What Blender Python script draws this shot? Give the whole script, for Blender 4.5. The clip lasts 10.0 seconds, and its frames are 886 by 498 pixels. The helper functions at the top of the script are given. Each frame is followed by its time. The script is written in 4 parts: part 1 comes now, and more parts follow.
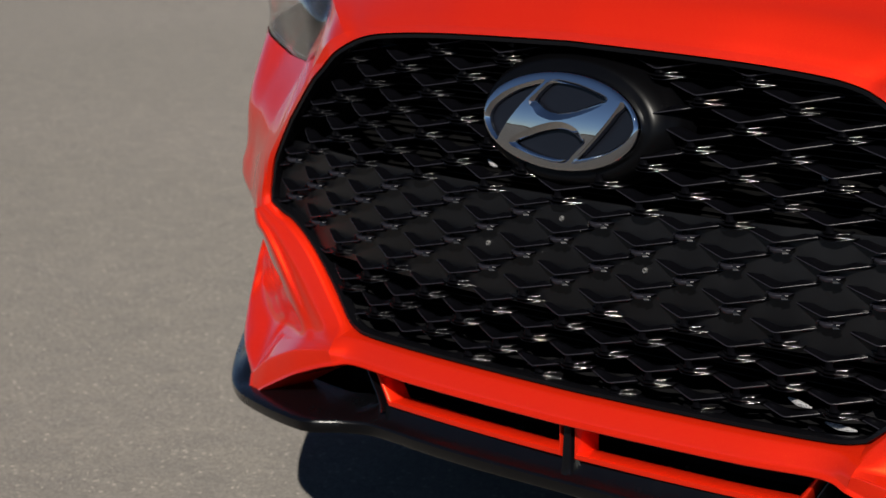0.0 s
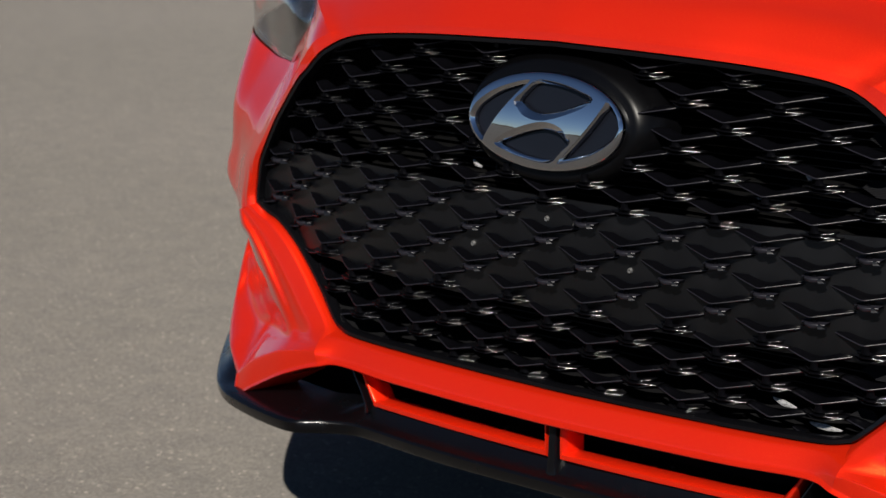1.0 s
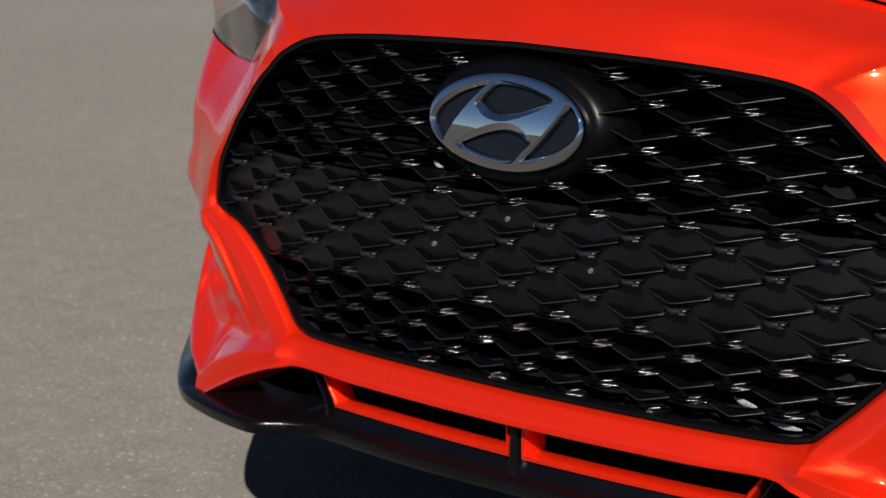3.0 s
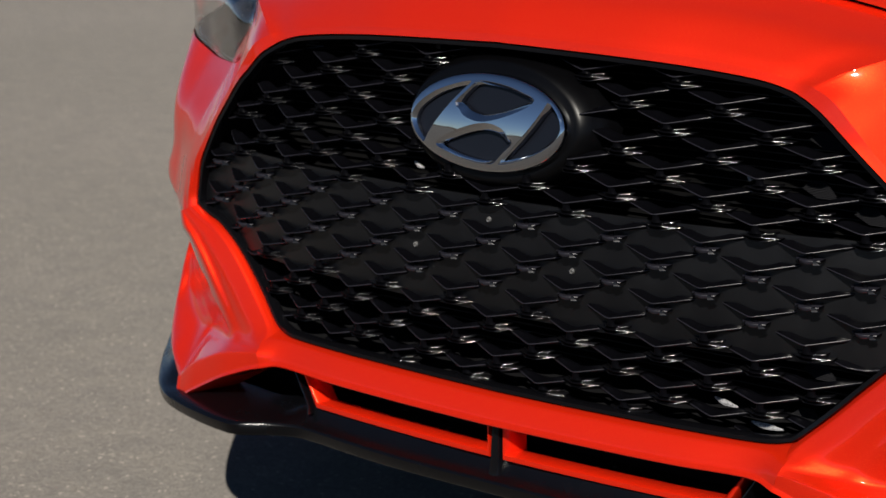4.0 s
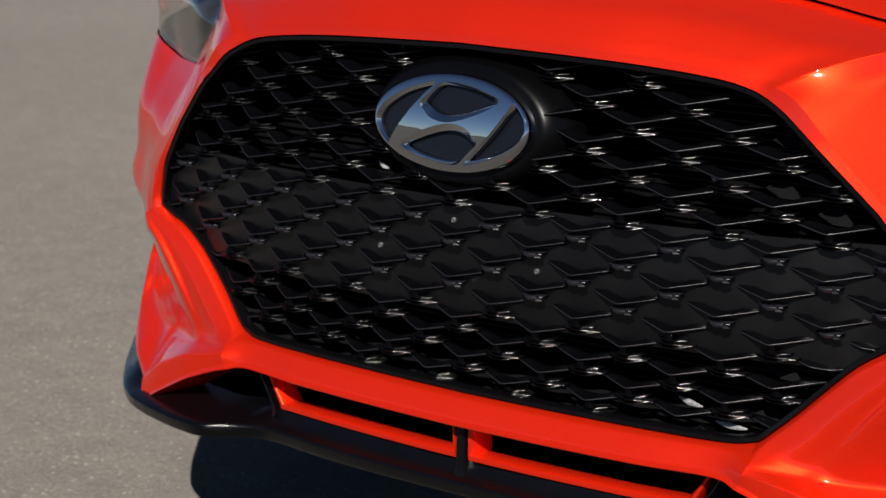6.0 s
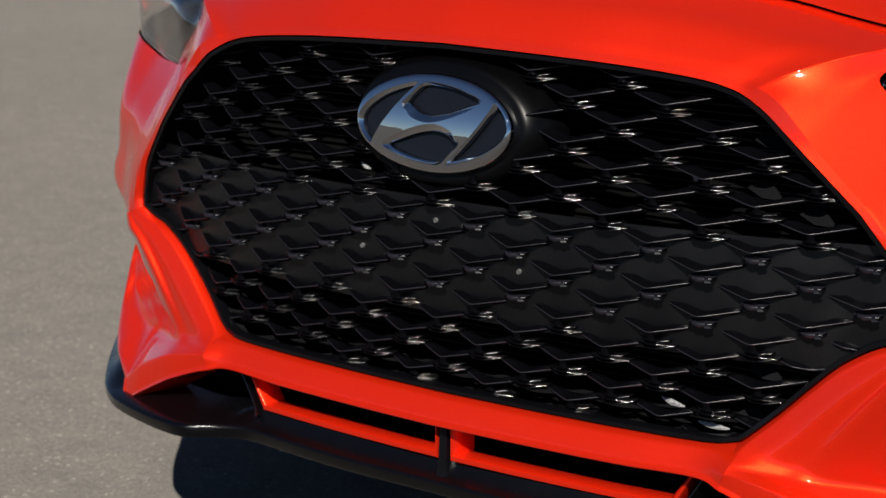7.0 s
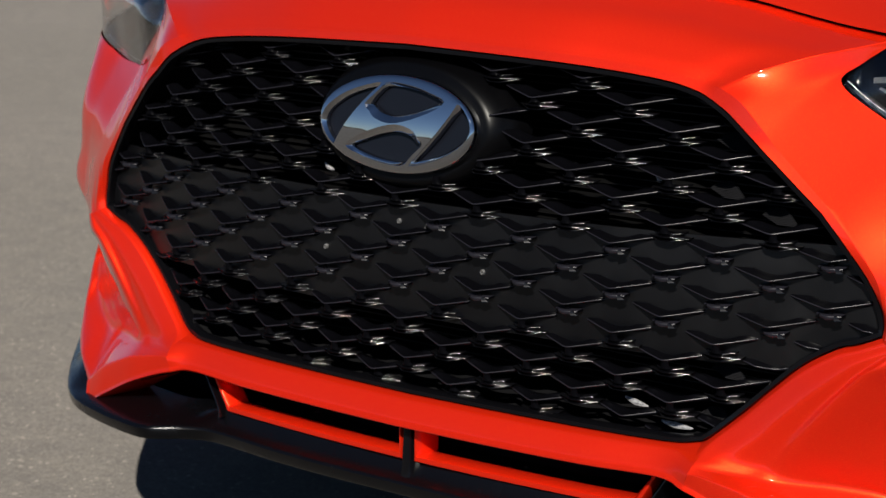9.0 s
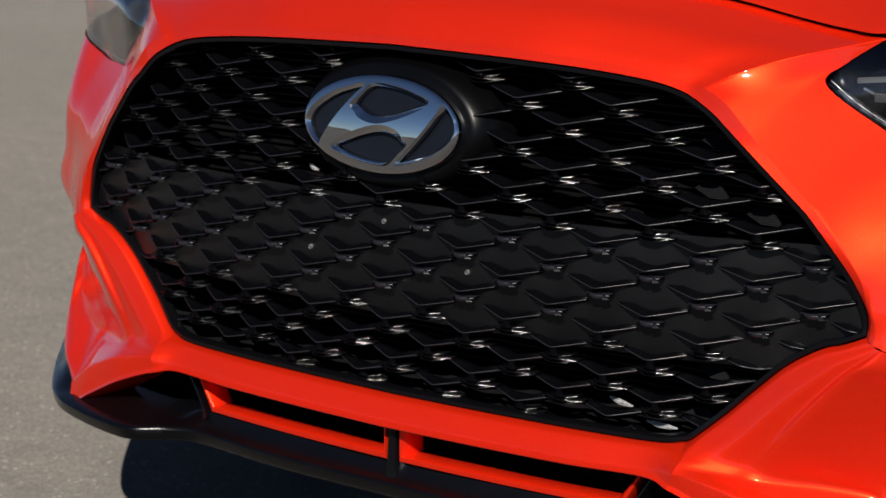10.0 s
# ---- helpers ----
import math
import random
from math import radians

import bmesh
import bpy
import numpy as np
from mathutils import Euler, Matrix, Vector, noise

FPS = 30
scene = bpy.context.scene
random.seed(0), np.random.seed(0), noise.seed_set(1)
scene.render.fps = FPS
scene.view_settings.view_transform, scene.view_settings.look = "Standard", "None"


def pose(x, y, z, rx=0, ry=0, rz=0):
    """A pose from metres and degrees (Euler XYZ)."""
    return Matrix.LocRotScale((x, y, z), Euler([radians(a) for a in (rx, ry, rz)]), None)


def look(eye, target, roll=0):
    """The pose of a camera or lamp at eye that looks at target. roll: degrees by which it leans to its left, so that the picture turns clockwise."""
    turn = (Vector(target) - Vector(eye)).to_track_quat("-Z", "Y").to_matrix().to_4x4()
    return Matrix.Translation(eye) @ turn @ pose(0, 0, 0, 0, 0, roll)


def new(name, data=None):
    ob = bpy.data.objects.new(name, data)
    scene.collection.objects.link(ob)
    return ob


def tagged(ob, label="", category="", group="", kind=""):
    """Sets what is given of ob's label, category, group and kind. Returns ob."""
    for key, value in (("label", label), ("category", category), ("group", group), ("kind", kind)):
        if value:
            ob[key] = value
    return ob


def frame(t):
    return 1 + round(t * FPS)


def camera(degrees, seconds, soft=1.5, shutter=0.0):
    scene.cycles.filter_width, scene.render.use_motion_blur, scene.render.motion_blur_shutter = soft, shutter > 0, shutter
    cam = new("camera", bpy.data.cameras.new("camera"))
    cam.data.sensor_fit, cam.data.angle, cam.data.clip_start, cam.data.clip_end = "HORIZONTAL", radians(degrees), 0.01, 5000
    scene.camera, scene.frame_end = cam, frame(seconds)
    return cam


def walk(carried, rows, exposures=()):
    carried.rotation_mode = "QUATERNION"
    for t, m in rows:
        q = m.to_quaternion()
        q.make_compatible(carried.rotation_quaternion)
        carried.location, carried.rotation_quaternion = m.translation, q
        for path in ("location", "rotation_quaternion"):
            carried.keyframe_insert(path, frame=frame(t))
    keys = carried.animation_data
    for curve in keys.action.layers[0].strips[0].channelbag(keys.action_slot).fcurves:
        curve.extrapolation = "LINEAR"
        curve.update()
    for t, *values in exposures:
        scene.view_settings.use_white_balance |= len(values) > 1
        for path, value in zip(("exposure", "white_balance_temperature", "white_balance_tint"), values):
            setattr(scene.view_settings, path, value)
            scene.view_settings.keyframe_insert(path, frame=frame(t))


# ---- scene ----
# Car frame: x across the car, y towards its rear, z up; the grille's badge stands near the origin.
cam = camera(23.93, 10.0, soft=1.5)
EYE = (1.1656, -1.449, 0.8365)
TURNS = [
    (0.0, 77.447, 0.632, 42.091),
    (0.5, 77.449, 0.612, 41.913),
    (1.0, 77.451, 0.588, 41.685),
    (1.5, 77.453, 0.560, 41.420),
    (2.0, 77.456, 0.532, 41.145),
    (2.5, 77.459, 0.505, 40.875),
    (4.0, 77.467, 0.430, 40.097),
    (4.5, 77.469, 0.407, 39.846),
    (5.0, 77.472, 0.386, 39.607),
    (5.5, 77.475, 0.365, 39.372),
    (7.0, 77.483, 0.304, 38.638),
    (7.5, 77.486, 0.285, 38.390),
    (8.0, 77.489, 0.265, 38.136),
    (8.5, 77.492, 0.246, 37.888),
    (9.0, 77.495, 0.228, 37.632),
    (9.5, 77.498, 0.211, 37.398),
    (10.0, 77.500, 0.198, 37.210),
]
walk(cam, [(t, pose(*EYE, rx, ry, rz)) for t, rx, ry, rz in TURNS])
cam.data.dof.use_dof = True
cam.data.dof.focus_distance = 1.75
cam.data.dof.aperture_fstop = 14.0

# ---- light ----
SUN_AZ, SUN_EL = 149.0, 37.0   # degrees: azimuth clockwise from +y, height
world = bpy.data.worlds.new("sky")
scene.world = world
world.use_nodes = True
wn = world.node_tree.nodes
sky = wn.new("ShaderNodeTexSky")
sky.sky_type = "NISHITA"
sky.sun_disc = False
sky.sun_elevation = radians(SUN_EL)
sky.sun_rotation = radians(SUN_AZ)
sky.altitude = 2000
sky.air_density, sky.dust_density, sky.ozone_density = 0.65, 0.0, 2.5
wn["Background"].inputs["Strength"].default_value = 0.05
world.node_tree.links.new(sky.outputs["Color"], wn["Background"].inputs["Color"])
sun_dir = Vector((math.sin(radians(SUN_AZ)) * math.cos(radians(SUN_EL)), math.cos(radians(SUN_AZ)) * math.cos(radians(SUN_EL)), math.sin(radians(SUN_EL))))
sun_lamp = bpy.data.lights.new("sun", "SUN")
sun_lamp.energy, sun_lamp.angle, sun_lamp.color = 5.0, radians(0.53), (1.0, 0.94, 0.84)
sun = new("sun", sun_lamp)
sun.matrix_world = look(sun_dir * 30, (0, 0, 0))
scene.view_settings.exposure = 0.21


# ---- materials ----
def material(name, color, rough=0.5, metal=0.0, coat=0.0, coat_rough=0.03, spec=0.5):
    m = bpy.data.materials.new(name)
    m.use_nodes = True
    b = m.node_tree.nodes["Principled BSDF"]
    b.inputs["Base Color"].default_value = (*color, 1)
    b.inputs["Roughness"].default_value = rough
    b.inputs["Metallic"].default_value = metal
    b.inputs["Coat Weight"].default_value = coat
    b.inputs["Coat Roughness"].default_value = coat_rough
    b.inputs["Specular IOR Level"].default_value = spec
    return m


def nodes_of(m):
    return m.node_tree.nodes, m.node_tree.links, m.node_tree.nodes["Principled BSDF"]


def noise_node(m, scale, detail=2.0, rough=0.5):
    n, l, b = nodes_of(m)
    c = n.new("ShaderNodeTexCoord")
    t = n.new("ShaderNodeTexNoise")
    t.inputs["Scale"].default_value, t.inputs["Detail"].default_value, t.inputs["Roughness"].default_value = scale, detail, rough
    l.new(c.outputs["Object"], t.inputs["Vector"])
    return t


def ramp(m, source, stops):
    n, l, b = nodes_of(m)
    r = n.new("ShaderNodeValToRGB")
    el = r.color_ramp.elements
    while len(el) < len(stops):
        el.new(0.5)
    for e, (p, c) in zip(el, stops):
        e.position, e.color = p, (*c, 1) if len(c) == 3 else c
    l.new(source, r.inputs["Fac"])
    return r


def bump(m, source, strength, distance, into=None):
    n, l, b = nodes_of(m)
    k = n.new("ShaderNodeBump")
    k.inputs["Strength"].default_value, k.inputs["Distance"].default_value = strength, distance
    l.new(source, k.inputs["Height"])
    l.new(k.outputs["Normal"], b.inputs[into or "Normal"])
    return k


def paint_material():
    m = material("red_orange_paint", (0.72, 0.018, 0.006), 0.40, 0.55, 1.0, 0.05)
    n, l, b = nodes_of(m)
    fine = noise_node(m, 1500, 1.0)
    r = ramp(m, fine.outputs["Fac"], [(0.3, (0.82, 0.0185, 0.0045)), (0.62, (0.87, 0.0245, 0.005)), (0.78, (0.93, 0.075, 0.010))])
    l.new(r.outputs["Color"], b.inputs["Base Color"])
    bump(m, fine.outputs["Fac"], 0.07, 0.0004)
    peel = noise_node(m, 160, 2.0)
    bump(m, peel.outputs["Fac"], 0.02, 0.0005, "Coat Normal")
    b.inputs["Coat IOR"].default_value = 1.48
    b.inputs["Specular IOR Level"].default_value = 0.0
    return m


def asphalt_material():
    m = material("worn_asphalt", (0.2, 0.18, 0.15), 0.9, spec=0.2)
    m.node_tree.nodes["Principled BSDF"].inputs["Diffuse Roughness"].default_value = 1.0
    n, l, b = nodes_of(m)
    big = noise_node(m, 0.9, 4.0)
    mid = noise_node(m, 14, 4.0, 0.6)
    fine = noise_node(m, 420, 3.0, 0.7)
    co = n.new("ShaderNodeTexCoord")
    vo = n.new("ShaderNodeTexVoronoi")
    vo.inputs["Scale"].default_value = 250
    l.new(co.outputs["Object"], vo.inputs["Vector"])
    grey = n.new("ShaderNodeSeparateColor")
    l.new(vo.outputs["Color"], grey.inputs["Color"])
    stones = ramp(m, grey.outputs["Red"], [(0.0, (0.78, 0.78, 0.78)), (0.45, (0.95, 0.95, 0.95)), (0.85, (1.08, 1.08, 1.08)), (0.978, (1.14, 1.13, 1.12)), (0.992, (1.9, 1.87, 1.8))])
    r1 = ramp(m, fine.outputs["Fac"], [(0.28, (0.1066, 0.0973, 0.0878)), (0.5, (0.1432, 0.1329, 0.1211)), (0.70, (0.1722, 0.1607, 0.1475))])
    r2 = ramp(m, mid.outputs["Fac"], [(0.3, (0.90, 0.90, 0.91)), (0.7, (1.07, 1.06, 1.04))])
    r3 = ramp(m, big.outputs["Fac"], [(0.3, (0.95, 0.955, 0.95)), (0.7, (1.05, 1.045, 1.05))])
    prev = r1.outputs["Color"]
    for r in (stones, r2, r3):
        x = n.new("ShaderNodeMix")
        x.data_type, x.blend_type = "RGBA", "MULTIPLY"
        x.inputs[0].default_value = 1.0
        l.new(prev, x.inputs[6])
        l.new(r.outputs["Color"], x.inputs[7])
        prev = x.outputs[2]
    l.new(prev, b.inputs["Base Color"])
    bump(m, fine.outputs["Fac"], 0.35, 0.002)
    return m


def plastic_material(name, color, rough, grain=900, depth=0.0003):
    m = material(name, color, rough, spec=0.32)
    f = noise_node(m, grain, 2.0)
    bump(m, f.outputs["Fac"], 0.3, depth)
    n, l, b = nodes_of(m)
    d = noise_node(m, 25, 3.0)
    r = ramp(m, d.outputs["Fac"], [(0.3, (rough * 0.85,) * 3), (0.7, (min(1, rough * 1.2),) * 3)])
    l.new(r.outputs["Color"], b.inputs["Roughness"])
    return m


RED = paint_material()
ASPHALT = asphalt_material()
SATIN = plastic_material("satin_black_plastic", (0.0016, 0.0017, 0.0024), 0.24)
RIMBLACK = plastic_material("rim_black_plastic", (0.003, 0.003, 0.004), 0.22)
RIBBLACK = plastic_material("rib_black_plastic", (0.0020, 0.0020, 0.0028), 0.30, 300, 0.0001)
RIBBLACK.node_tree.nodes["Principled BSDF"].inputs["Specular IOR Level"].default_value = 0.03
# mesh plastic with the sky's sheen on edges put into its paler base
RIDGE_SHEEN = plastic_material("ridge_sheen_plastic", (0.014, 0.0135, 0.019), 0.34, 300, 0.0001)
KNUCKLE = plastic_material("knuckle_black_plastic", (0.004, 0.004, 0.005), 0.155, 120, 0.00001)
MATT = plastic_material("matt_black_plastic", (0.012, 0.012, 0.013), 0.62)
GLOSS = plastic_material("gloss_black_plastic", (0.003, 0.003, 0.004), 0.13, 300, 0.0001)
BOSS = plastic_material("boss_black_plastic", (0.0012, 0.0012, 0.0016), 0.33, 300, 0.0001)
BOSS.node_tree.nodes["Principled BSDF"].inputs["Specular IOR Level"].default_value = 0.18
PANEL = plastic_material("smooth_dark_panel", (0.0021, 0.0022, 0.0030), 0.36, 300, 0.0001)
RIDGE_SHEEN.node_tree.nodes["Principled BSDF"].inputs["Specular IOR Level"].default_value = 0.42
KNUCKLE.node_tree.nodes["Principled BSDF"].inputs["Specular IOR Level"].default_value = 0.4
PANEL.node_tree.nodes["Principled BSDF"].inputs["Specular IOR Level"].default_value = 0.54
GLOSS.node_tree.nodes["Principled BSDF"].inputs["Specular IOR Level"].default_value = 0.17
SATIN.node_tree.nodes["Principled BSDF"].inputs["Specular IOR Level"].default_value = 0.5
CHROME = material("chrome", (0.74, 0.75, 0.77), 0.035, 1.0)
SILVER = material("silver_reflector", (0.62, 0.63, 0.65), 0.32, 1.0)
TRIM = material("lamp_trim", (0.30, 0.31, 0.33), 0.30, 1.0)
# noise breaks the trim into dark and pale grey patches, with matching bumps
trim_mottle = noise_node(TRIM, 160, 3.0)
trim_tones = ramp(TRIM, trim_mottle.outputs["Fac"], [(0.36, (0.14, 0.14, 0.15)), (0.54, (0.62, 0.63, 0.65))])
TRIM.node_tree.links.new(trim_tones.outputs["Color"], TRIM.node_tree.nodes["Principled BSDF"].inputs["Base Color"])
bump(TRIM, trim_mottle.outputs["Fac"], 0.5, 0.0012)
HATCH = material("hatched_plastic", (0.010, 0.010, 0.0115), 0.45, spec=0.15)
ZINC = material("dull_zinc", (0.34, 0.34, 0.34), 0.40, 0.8)
NAVY = material("badge_backing", (0.006, 0.007, 0.011), 0.16, 0.0, 0.0, 0.03, 0.2)
FINS = material("radiator_fins", (0.004, 0.004, 0.0043), 0.4, 0.0, 0.0, 0.03, 0.35)
PERFORATED = material("perforated_metal", (0.5, 0.5, 0.52), 0.5, 0.0)
holes_in = PERFORATED.node_tree.nodes.new("ShaderNodeTexVoronoi")
holes_in.inputs["Scale"].default_value = 700
holes_at = PERFORATED.node_tree.nodes.new("ShaderNodeTexCoord")
PERFORATED.node_tree.links.new(holes_at.outputs["Object"], holes_in.inputs["Vector"])
dots = ramp(PERFORATED, holes_in.outputs["Distance"], [(0.25, (0.02, 0.02, 0.02)), (0.45, (0.29, 0.29, 0.30))])
PERFORATED.node_tree.links.new(dots.outputs["Color"], PERFORATED.node_tree.nodes["Principled BSDF"].inputs["Base Color"])
RUBBER = material("tyre_rubber", (0.02, 0.02, 0.02), 0.8)
DARK = material("dark_duct", (0.010, 0.010, 0.011), 1.0, spec=0.0)
GLASS = material("clear_lens", (1, 1, 1), 0.02)
GLASS.node_tree.nodes["Principled BSDF"].inputs["Transmission Weight"].default_value = 1.0
GLASS.node_tree.nodes["Principled BSDF"].inputs["IOR"].default_value = 1.45
TINT = material("tinted_window_glass", (0.01, 0.012, 0.014), 0.04, 0.0, 0.5)


# ---- geometry helpers ----
def resample(fine, n):
    run = [0.0]
    for a, b in zip(fine, fine[1:]):
        run.append(run[-1] + (b - a).length)
    out, j = [], 0
    for i in range(n):
        want = run[-1] * i / (n - 1)
        while j < len(run) - 2 and run[j + 1] < want:
            j += 1
        span = run[j + 1] - run[j] or 1.0
        out.append(fine[j].lerp(fine[j + 1], min(1.0, (want - run[j]) / span)))
    return out


def steps(points, per):
    """A smooth curve with the same number of steps between each two given points."""
    p = [Vector(q) for q in points]
    if len(p) == 2:
        return [p[0].lerp(p[1], k / per) for k in range(per + 1)]
    ext = [p[0] * 2 - p[1]] + p + [p[-1] * 2 - p[-2]]
    out = []
    for i in range(1, len(ext) - 2):
        a, b, c, d = ext[i - 1:i + 3]
        for k in range(per):
            u = k / per
            out.append(0.5 * ((2 * b) + (c - a) * u + (2 * a - 5 * b + 4 * c - d) * u * u + (3 * b - 3 * c + d - a) * u ** 3))
    out.append(p[-1])
    return out


def loft(bm, stations, per_u=6, per_v=4, sharp=()):
    """A skin over stations (rows of points); sharp: columns kept as straight breaks."""
    rows = []
    for s in stations:
        if sharp:
            cuts = [0, *sharp, len(s) - 1]
            row = []
            for a, b in zip(cuts, cuts[1:]):
                piece = steps(s[a:b + 1], per_v)
                row += piece if not row else piece[1:]
        else:
            row = steps(s, per_v)
        rows.append(row)
    cols = [steps([r[j] for r in rows], per_u) for j in range(len(rows[0]))]
    grid = [[bm.verts.new(cols[j][i]) for j in range(len(cols))] for i in range(len(cols[0]))]
    for i in range(len(grid) - 1):
        for j in range(len(cols) - 1):
            bm.faces.new((grid[i][j], grid[i][j + 1], grid[i + 1][j + 1], grid[i + 1][j]))
    return grid


def strip(bm, a, b):
    va, vb = [bm.verts.new(p) for p in a], [bm.verts.new(p) for p in b]
    for i in range(len(va) - 1):
        bm.faces.new((va[i], va[i + 1], vb[i + 1], vb[i]))


def mirrored(bm, weld=0.0004):
    """Adds the other half across the car's middle plane."""
    geom = bm.verts[:] + bm.edges[:] + bm.faces[:]
    got = bmesh.ops.duplicate(bm, geom=geom)["geom"]
    faces = []
    for g in got:
        if isinstance(g, bmesh.types.BMVert):
            g.co.x = -g.co.x
        elif isinstance(g, bmesh.types.BMFace):
            faces.append(g)
    bmesh.ops.reverse_faces(bm, faces=faces)
    bmesh.ops.remove_doubles(bm, verts=bm.verts[:], dist=weld)
    return bm


def part(name, bm, mat, parent=None, label="", smooth=40, thick=0.0, bevel=0.0):
    """Links a bmesh as one mesh object under its thing or part."""
    bmesh.ops.remove_doubles(bm, verts=bm.verts[:], dist=0.00005)
    bmesh.ops.recalc_face_normals(bm, faces=bm.faces[:])
    me = bpy.data.meshes.new(name)
    bm.to_mesh(me)
    bm.free()
    if smooth:
        me.shade_smooth()
        me.set_sharp_from_angle(angle=radians(smooth))
    me.materials.append(mat)
    ob = new(name, me)
    if parent is not None:
        ob.parent = parent
    if label:
        tagged(ob, label)
    if thick:
        k = ob.modifiers.new("thickness", "SOLIDIFY")
        k.thickness, k.offset = thick, -1
    if bevel:
        k = ob.modifiers.new("edges", "BEVEL")
        k.width, k.segments, k.limit_method, k.angle_limit = bevel, 2, "ANGLE", radians(35)
        k.harden_normals = True
    return ob


def box(bm, lo, hi):
    got = bmesh.ops.create_cube(bm, size=1.0)["verts"]
    for v in got:
        v.co = Vector([lo[i] + (v.co[i] + 0.5) * (hi[i] - lo[i]) for i in range(3)])
    return got


def tube(bm, path, radius, sides=8, closed=False):
    path = [Vector(p) for p in path]
    rings = []
    for i, p in enumerate(path):
        a = path[i - 1] if (i or closed) else p
        b = path[(i + 1) % len(path)] if (i < len(path) - 1 or closed) else p
        d = (b - a).normalized()
        side = d.cross(Vector((0.03, 0.02, 1))).normalized()
        up = side.cross(d)
        rings.append([bm.verts.new(p + (side * math.cos(2 * math.pi * k / sides) + up * math.sin(2 * math.pi * k / sides)) * radius) for k in range(sides)])
    last = len(rings) if closed else len(rings) - 1
    for i in range(last):
        a, b = rings[i], rings[(i + 1) % len(rings)]
        for k in range(sides):
            bm.faces.new((a[k], a[(k + 1) % sides], b[(k + 1) % sides], b[k]))
    if not closed:
        bm.faces.new(rings[0][::-1]), bm.faces.new(rings[-1])


# ---- ground ----
bm = bmesh.new()
R = [0, 1, 2, 4, 8, 16, 40, 120, 400, 1500]
ring_prev = None
for r in R[1:]:
    ring = [bm.verts.new((r * math.cos(2 * math.pi * k / 48), r * math.sin(2 * math.pi * k / 48), 0)) for k in range(48)]
    if ring_prev is None:
        bm.faces.new(ring)
    else:
        for k in range(48):
            bm.faces.new((ring_prev[k], ring_prev[(k + 1) % 48], ring[(k + 1) % 48], ring[k]))
    ring_prev = ring
ground = tagged(part("ground", bm, ASPHALT, smooth=0), "worn grey-beige asphalt lot with fine pale stones", "asphalt", kind="structure")

# ---- low hills on the horizon ----
def far_hills():
    rnd = random.Random(4)
    b = bmesh.new()
    waves = [(rnd.uniform(0, 6.28), k, 9.0 / k ** 0.6) for k in (2, 3, 5, 8, 13, 21)]
    low, high = [], []
    for i in range(241):
        a = math.radians(-205 + 230 * i / 240)
        lift = 17 + sum(h * math.sin(k * a * 2 + p) for p, k, h in waves)
        edge = min(1.0, i / 30, (240 - i) / 30)
        low.append(b.verts.new((900 * math.cos(a), 900 * math.sin(a), -1)))
        high.append(b.verts.new((960 * math.cos(a), 960 * math.sin(a), max(0.5, lift * edge))))
    for i in range(240):
        b.faces.new((low[i], low[i + 1], high[i + 1], high[i]))
    hill = material("dry_hills", (0.16, 0.14, 0.10), 1.0, spec=0.0)
    n, l, s_ = nodes_of(hill)
    patches = noise_node(hill, 0.02, 5.0)
    r = ramp(hill, patches.outputs["Fac"], [(0.35, (0.045, 0.045, 0.035)), (0.65, (0.11, 0.09, 0.075))])
    l.new(r.outputs["Color"], s_.inputs["Base Color"])
    return part("backdrop", b, hill, smooth=40)


tagged(far_hills(), "low dry khaki hills along the horizon", "hills", kind="structure")

# ---- the car ----
car = tagged(new("car"), "red-orange hatchback with a large black mesh grille, parked on asphalt", "car")

def mesh_depth(x, z):
    """y of the face of the grille's mesh."""
    d = z - 0.43
    return 0.2515 * x * x + 0.7063 * x ** 4 - 0.0066 * d + 1.1905 * d * d + 0.0742 * x * x * d - 0.25 * max(0.0, abs(x) - 0.40)


# nose panel: from the grille's top edge up to the hood gap
nose = [
    [(0, 0.006, 0.6115), (0, 0.0, 0.6225), (0, 0.030, 0.648), (0, 0.085, 0.683)],
    [(0.125, 0.0105, 0.608), (0.127, 0.006, 0.6195), (0.138, 0.038, 0.645), (0.16, 0.097, 0.676)],
    [(0.2, 0.0195, 0.6035), (0.204, 0.016, 0.6150), (0.228, 0.053, 0.639), (0.28, 0.118, 0.6575)],
    [(0.258, 0.0265, 0.5975), (0.264, 0.0215, 0.609), (0.298, 0.062, 0.6275), (0.345, 0.1265, 0.6440)],
    [(0.287, 0.0295, 0.591), (0.296, 0.027, 0.6035), (0.336, 0.070, 0.6225), (0.390, 0.1280, 0.6365)],
    [(0.303, 0.029, 0.5845), (0.311, 0.033, 0.6025), (0.36594, 0.0745, 0.61925), (0.4235, 0.128, 0.6335)],
]
# cheek: from the crease down to the lamp's lower corner
cheek = [
    [(0.303, 0.029, 0.5845), (0.311, 0.033, 0.6025), (0.36594, 0.0745, 0.61925), (0.4235, 0.128, 0.6335)],
    [(0.32, 0.0275, 0.5745), (0.331, 0.027, 0.5855), (0.3685, 0.0645, 0.598), (0.400, 0.104, 0.614)],
    [(0.34, 0.0285, 0.557), (0.352, 0.0255, 0.565), (0.3720, 0.0595, 0.5768), (0.390, 0.088, 0.597)],
    [(0.358, 0.030, 0.541), (0.370, 0.026, 0.546), (0.400, 0.063, 0.5525), (0.432, 0.106, 0.5630)],
    [(0.40, 0.041, 0.499), (0.411, 0.036, 0.502), (0.440, 0.073, 0.520), (0.4589, 0.122, 0.5438)],
]
